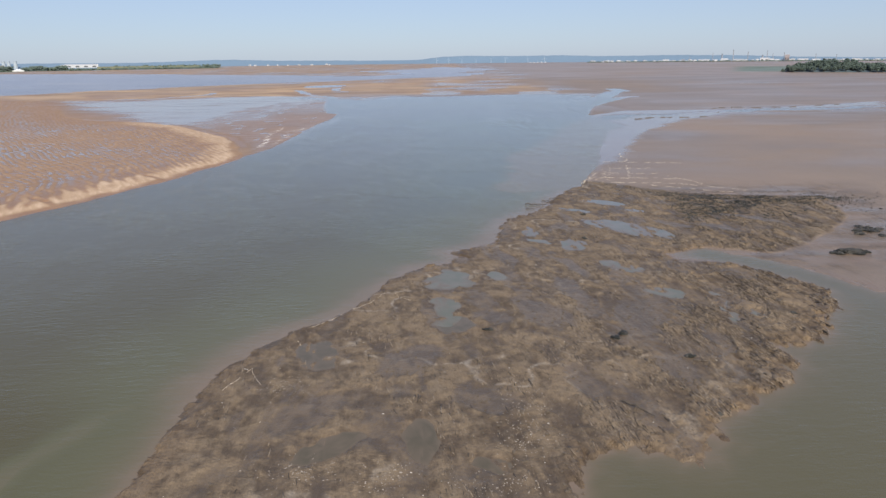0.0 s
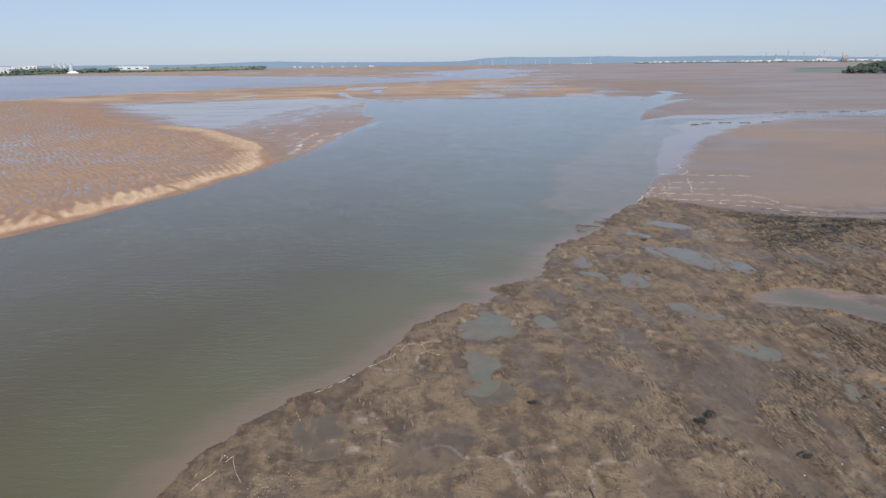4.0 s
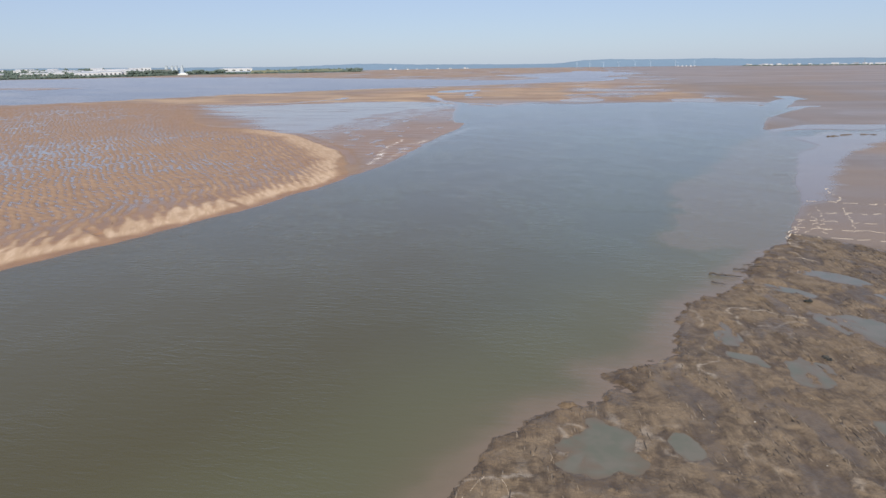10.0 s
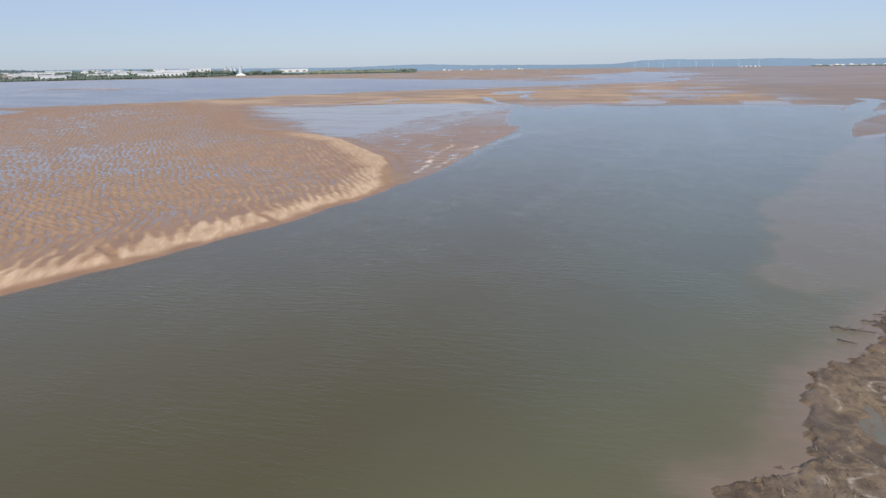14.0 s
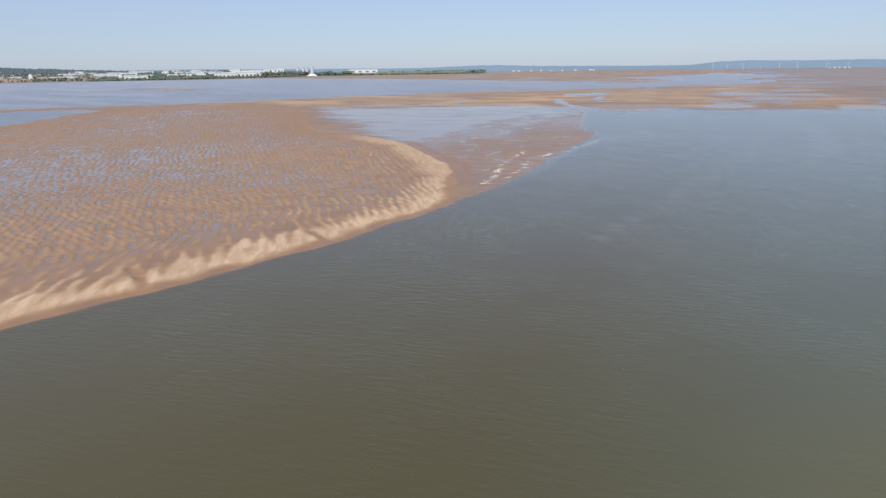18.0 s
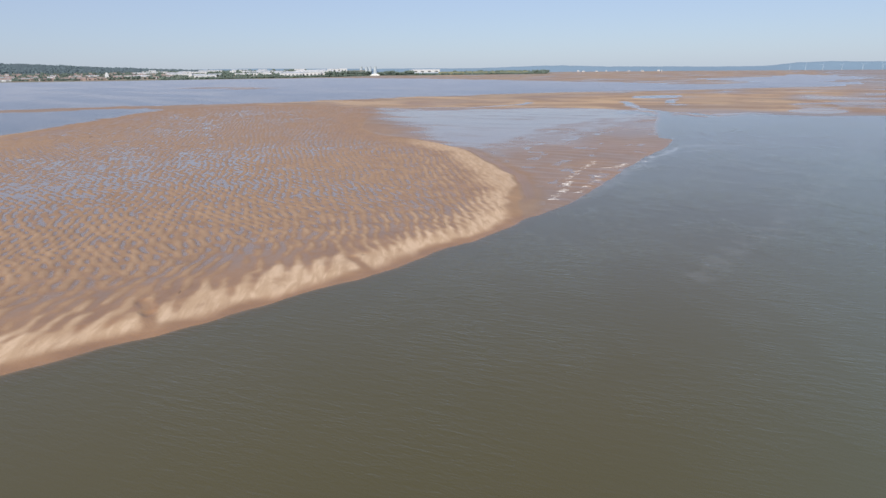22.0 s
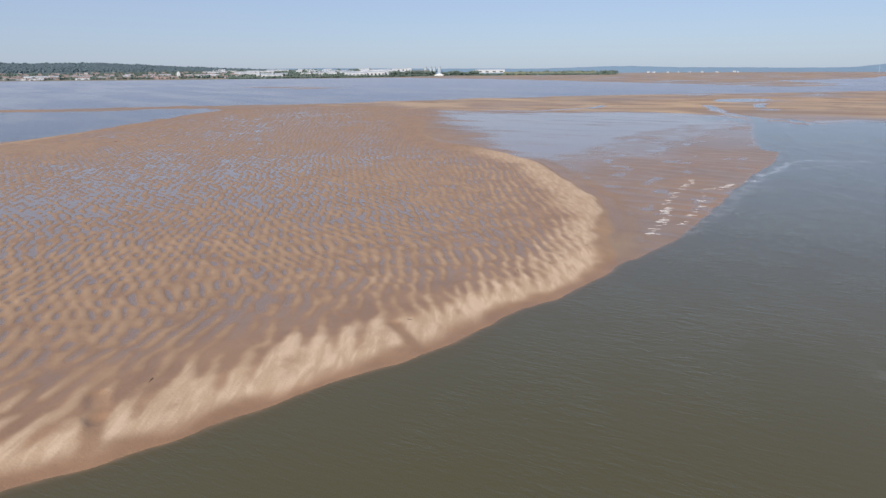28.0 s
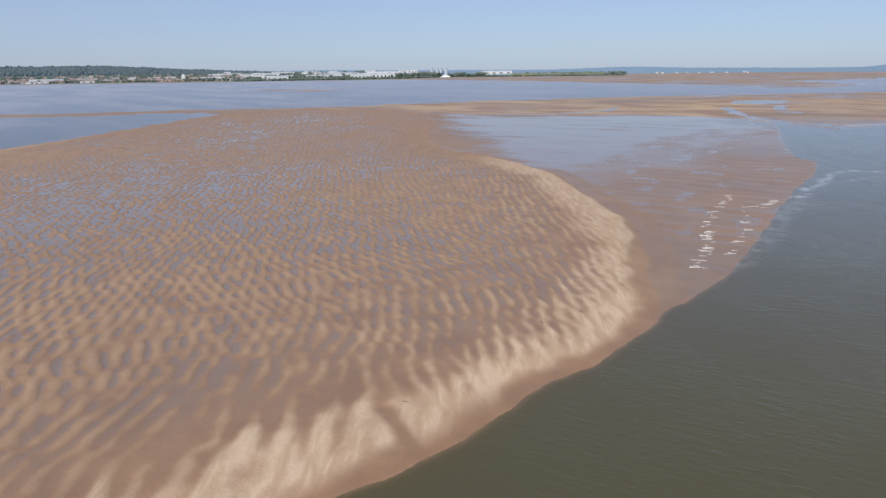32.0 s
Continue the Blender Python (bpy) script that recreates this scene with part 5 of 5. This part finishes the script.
# one long white works and its neighbours
shed(-37.6, 3880, 105, 60, 15, WHITE_CLAD, GREY_ROOF, 6, "long white warehouse with dark loading doors on the far shore", z0=5)
shed(-36.1, 3885, 90, 60, 18, WHITE_CLAD, GREY_ROOF, 5, "white warehouse with dark loading doors on the far shore", z0=5)
shed(-34.9, 3880, 62, 50, 13, WHITE_CLAD, GREY_ROOF, 4, "white warehouse with dark loading doors on the far shore", z0=5)
shed(-36.4, 4000, 110, 60, 19, WHITE_CLAD, WHITE_CLAD, 0, "tall white shed rising behind warehouses", z0=5)
shed(-59.5, 3860, 130, 50, 13, WHITE_CLAD, GREY_ROOF, 4, "white dock shed with grey roof behind the quay", z0=14)
shed(-43.9, 3850, 95, 45, 13, WHITE_CLAD, GREY_ROOF, 4, "white riverside shed on the far shore", z0=5)
shed(-27.2, 3990, 150, 60, 11, WHITE_CLAD, WHITE_CLAD, 4, "long pale shed beyond a far field", z0=13)
shed(-28.1, 3990, 60, 50, 9, STEEL, WHITE_CLAD, 2, "pale grey shed beyond a far field", z0=13)
for i in range(60):
    az = rand.uniform(-48.5, -33.5)
    shed(az, rand.uniform(3900, 4240), rand.uniform(25, 85), rand.uniform(25, 50), rand.uniform(8, 15), rand.choice((WHITE_CLAD, WHITE_CLAD, STEEL)), rand.choice((GREY_ROOF, WHITE_CLAD, WHITE_CLAD)), rand.randint(1, 3),
         "pale industrial shed among trees on the far shore")
for i in range(22):
    az = rand.uniform(-61.5, -48)
    shed(az, rand.uniform(3780, 4000), rand.uniform(20, 60), rand.uniform(20, 40), rand.uniform(7, 12), rand.choice((WHITE_CLAD, STEEL, BRICK)), rand.choice((GREY_ROOF, WHITE_CLAD, TILE)), rand.randint(1, 3),
         "dockside shed in the far riverside town")


def house(az, r, wide, tall, wall, z0):
    ob = holder("terrace_house", far(az, r, z0), -az + rand.uniform(-25, 25), label="brick terrace house with tiled roof in the far town", category="house", group="far town houses")
    w = wide / 2
    part("wall", box(-w, w, -4.5, 4.5, -2, tall), wall, ob)
    bm = bmesh.new()
    ends = [[bm.verts.new(p) for p in ((x, -5, tall), (x, 5, tall), (x, 0, tall + 3.2))] for x in (-w - 0.3, w + 0.3)]
    bm.faces.new(ends[0][::-1]), bm.faces.new(ends[1])
    for k in range(3):
        bm.faces.new((ends[0][k], ends[0][(k + 1) % 3], ends[1][(k + 1) % 3], ends[1][k]))
    part("roof", bm, TILE, ob)
    part("chimney", box(-w + 0.5, -w + 1.8, -0.6, 0.6, tall + 2.5, tall + 6.5), BRICK, ob)
    for k in range(3):
        x = -w + wide * (k + 0.5) / 3
        part("window", box(x - 1.0, x + 1.0, -4.7, -4.4, tall * 0.55, tall * 0.8), DARK, ob)
    return ob


for i in range(170):
    hr = 3800 + 330 * rand.random() ** 1.4
    house(rand.uniform(-62.3, -46.2), hr, rand.uniform(10, 22), rand.uniform(5, 7), rand.choice((BRICK, BRICK, STONE, WHITE_CLAD)), rise(hr))

for i in range(16):
    az = rand.choice((rand.uniform(-21.5, -18.5), rand.uniform(-15.5, -9.0)))
    shed(az, rand.uniform(4330, 4440), rand.uniform(6, 15), rand.uniform(8, 12), rand.uniform(2.5, 4.5), rand.choice((STEEL, WHITE_CLAD)), GREY_ROOF, 1,
         "small pale building below the far blue hills", "far hill buildings", rand.uniform(0, 5), "hill_building")

# quay wall in front of the town
quay = holder("quay_wall", far(-55, 3770, 0), 55, label="long dark stone quay wall below the far town", category="wall")
for az in np.arange(-62, -47, 0.75):
    p0 = quay.matrix_world.inverted() @ far(az, 3770)
    seg = part("quay_block", box(-25, 25, -3, 3, -1.5, 1.6 if rand.random() < 0.7 else 3.0), STONE, quay)
    seg.matrix_local = pose(*p0, 0, 0, -az - 55)

tower = holder("silo_tower", far(-50.6, 3850, rise(3850)), 50, label="pale concrete silo tower in the far town", category="tower")
part("shaft", box(-7, 7, -7, 7, -3, 22), STEEL, tower)
part("head_house", box(-4, 4, -4, 4, 22, 27), STEEL, tower)

marquee = holder("marquee", far(-31.2, 3775, 0), 31, label="white peaked marquee on the far shore", category="tent")
bm = bmesh.new()
foot = [bm.verts.new((x, y, 3.0)) for x, y in ((-25, -12), (25, -12), (25, 12), (-25, 12))]
top = [bm.verts.new((x, 0, z)) for x, z in ((-7, 10), (7, 10))]
bm.faces.new((foot[0], foot[1], top[1], top[0])), bm.faces.new((foot[2], foot[3], top[0], top[1]))
bm.faces.new((foot[1], foot[2], top[1])), bm.faces.new((foot[3], foot[0], top[0]))
part("canopy", bm, CANVAS, marquee)
part("side_wall", box(-24, 24, -11, 11, -1, 3.1), CANVAS, marquee)

# three cooling towers, haze put into their grey to bring it near the sky
HAZE_GREY = plain("haze_toned_concrete", (0.39, 0.44, 0.49), 1.0, 0.05, 0.02)
for az, r in ((-32.4, 4480), (-32.0, 4500), (-31.3, 4490), (-31.7, 4510)):
    ct = holder("cooling_tower", polar(az, r, 20), 0, label="faint grey cooling tower on the far horizon", category="tower", group="cooling towers")
    part("shell", tube([(0, 0, z) for z in (-21, 4, 13, 19, 24)], [12, 10, 8.4, 8, 8.6], 20), HAZE_GREY, ct)

# wind turbines below the hills
# white turbines dulled to blue-grey, distance haze in the colour
TURB = plain("haze_blue_turbine", (0.34, 0.44, 0.55), 0.6, 0.04, 0.1)


def turbine(az, tall, spin):
    ob = holder("wind_turbine", polar(az, 4380), -az, label="white three-bladed wind turbine before blue hills", category="turbine", group="wind turbines")
    part("tower", tube([(0, 0, -1), (0, 0, tall * 0.5), (0, 0, tall)], [1.5, 1.15, 0.8], 10), TURB, ob)
    part("nacelle", box(-0.9, 0.9, -2.2, 2.6, tall - 0.9, tall + 0.9, bevel=0.3), TURB, ob)
    rotor = part("hub", lump(bmesh.new(), (0, -2.8, tall), (0.9, 1.0, 0.9), 0.0, 2), TURB, ob)
    for k in range(3):
        q = radians(spin + 120 * k)
        way = Vector((math.sin(q), 0, math.cos(q)))
        base = Vector((0, -2.8, tall))
        part("blade", tube([base, base + way * tall * 0.18, base + way * tall * 0.6], [0.4, 0.75, 0.15], 6), TURB, rotor)
    return ob


for i, az in enumerate((-0.35, 0.65, 1.72, 2.88, 4.12, 5.27, 7.1, 8.43)):
    turbine(az, 26 + (i % 3) * 1.5, 17 * i)

# works and tanks on the right-hand horizon
for i in range(64):
    az = 7.3 + 0.3 * i if i < 5 else 12.0 + 22 * ((i - 5) / 59) + rand.uniform(-0.3, 0.3)
    rad, tall = (rand.uniform(3, 6), rand.uniform(3, 6)) if i < 5 else (rand.uniform(5, 14), rand.uniform(5, 10))
    tank = holder("storage_tank", polar(az, rand.uniform(4250, 4380), 0), 0, label="white oil storage tank on the far horizon", category="tank", group="storage tanks")
    part("shell", tube([(0, 0, -1), (0, 0, tall)], [rad, rad], 20), rand.choice((WHITE_CLAD, WHITE_CLAD, STEEL)), tank)
    part("roof", tube([(0, 0, tall), (0, 0, tall + 1.0), (0, 0, tall + 1.6)], [rad + 0.3, rad * 0.6, 0.5], 20), WHITE_CLAD, tank)
for az, tall, wide in ((21.24, 45, 1.6), (21.9, 40, 4.0), (22.68, 61, 2.4), (23.7, 50, 2.0), (24.7, 32, 4.5), (25.0, 55, 2.0), (25.4, 40, 1.5), (26.15, 46, 1.8), (28.2, 36, 1.5), (19.6, 30, 1.5), (29.5, 32, 1.5)):
    st = holder("refinery_stack", polar(az, 4300), 0, label="tall slim refinery chimney on the far horizon", category="chimney", group="refinery chimneys")
    part("shaft", tube([(0, 0, -2), (0, 0, tall * 0.6), (0, 0, tall)], [wide * 1.2, wide * 0.9, wide * 0.75], 10), STACK, st)
    part("rim", tube([(0, 0, tall - 1.5), (0, 0, tall + 0.4)], [wide * 0.95, wide * 0.95], 10), DARK, st)
PINK = plain("pink_render", (0.36, 0.31, 0.31), 0.9, 0.1, 0.05)
shed(26.35, 4280, 22, 18, 34, PINK, STEEL, 3, "tall pinkish plant tower on the far horizon", "refinery buildings", 0.0, "plant_building")
for i in range(44):
    shed(rand.uniform(17.5, 33), rand.uniform(4255, 4330), rand.uniform(8, 38), rand.uniform(10, 24), rand.uniform(4, 13), rand.choice((STEEL, WHITE_CLAD, STACK)), rand.choice((STEEL, GREY_ROOF)), rand.randint(0, 2),
         "small refinery plant building on the far horizon", "refinery buildings", 0.0, "plant_building")
for az, w, tall in ( (22.1, 18, 14), (24.85, 22, 16), (25.3, 16, 12), (23.0, 24, 10), (27.4, 26, 10), (20.5, 20, 9)):
    shed(az, 4290, w * 2, 26, tall, rand.choice((STEEL, WHITE_CLAD)), STEEL, 2, "pale refinery plant building on the far horizon", "refinery buildings", 1.0, "plant_building")

# wooded headland
ridge_line("headland", [(26.0, -1), (26.6, 6), (27.5, 13), (28.4, 19), (29.2, 22), (30.2, 20), (31.2, 12), (32.5, 9), (36, 9), (44, 9)], 1960, 70, WOODED, "steep wooded mound on the flat shore", 0.8)
tree_r = random.Random(3)
tree_shapes = []
for s in range(5):
    places = []
    for k in range(26):
        q, h = tree_r.uniform(0, 6.3), tree_r.uniform(0.3, 1.0)
        w = 3.6 * math.sqrt(max(0.05, 1 - (2 * h - 1.15) ** 2)) * tree_r.uniform(0.3, 1.0)
        places.append((math.cos(q) * w, math.sin(q) * w, 9.5 * h, tree_r.uniform(0.5, 1.0)))
    ob = clump_cloud("crown", places, 2.1, NEAR_LEAF, "", "", None, 0.8)
    tree_shapes.append(ob.data)
    bpy.data.objects.remove(ob)
bm = tube([(0, 0, -3), (0.1, 0, 2), (0, 0.1, 6)], [0.45, 0.35, 0.15], 7)
for k in range(4):
    q = k * 1.6
    tube([(0, 0, 3 + 0.5 * k), (math.cos(q) * 1.6, math.sin(q) * 1.6, 5.5 + 0.5 * k)], [0.16, 0.05], 5, bm)
trunk_mesh = bpy.data.meshes.new("trunk")
bm.to_mesh(trunk_mesh)
bm.free()
trunk_mesh.materials.append(BARK)
H_AZ, H_Z = (26.0, 26.6, 27.5, 28.4, 29.2, 30.2, 31.2, 32.5, 36, 44), (0, 6, 13, 19, 22, 20, 12, 9, 9, 9)
for i in range(300):
    az = 26.1 + 9.4 * tree_r.random()
    off = -66 * tree_r.random() ** 0.9
    z = float(np.interp(az, H_AZ, H_Z)) * (1 + off / 74)
    k = tree_r.uniform(0.95, 1.35) * (0.5 if az < 26.5 else 1)
    ob = holder("headland_tree", polar(az, 1960 + off, z), tree_r.uniform(0, 360), label="broad dark green tree on the wooded headland", category="tree", group="headland trees")
    for nm, me in (("trunk", trunk_mesh), ("crown", tree_r.choice(tree_shapes))):
        c = new(nm, me)
        c.parent = ob
        c.matrix_local = Matrix.Diagonal((k, k, k, 1))
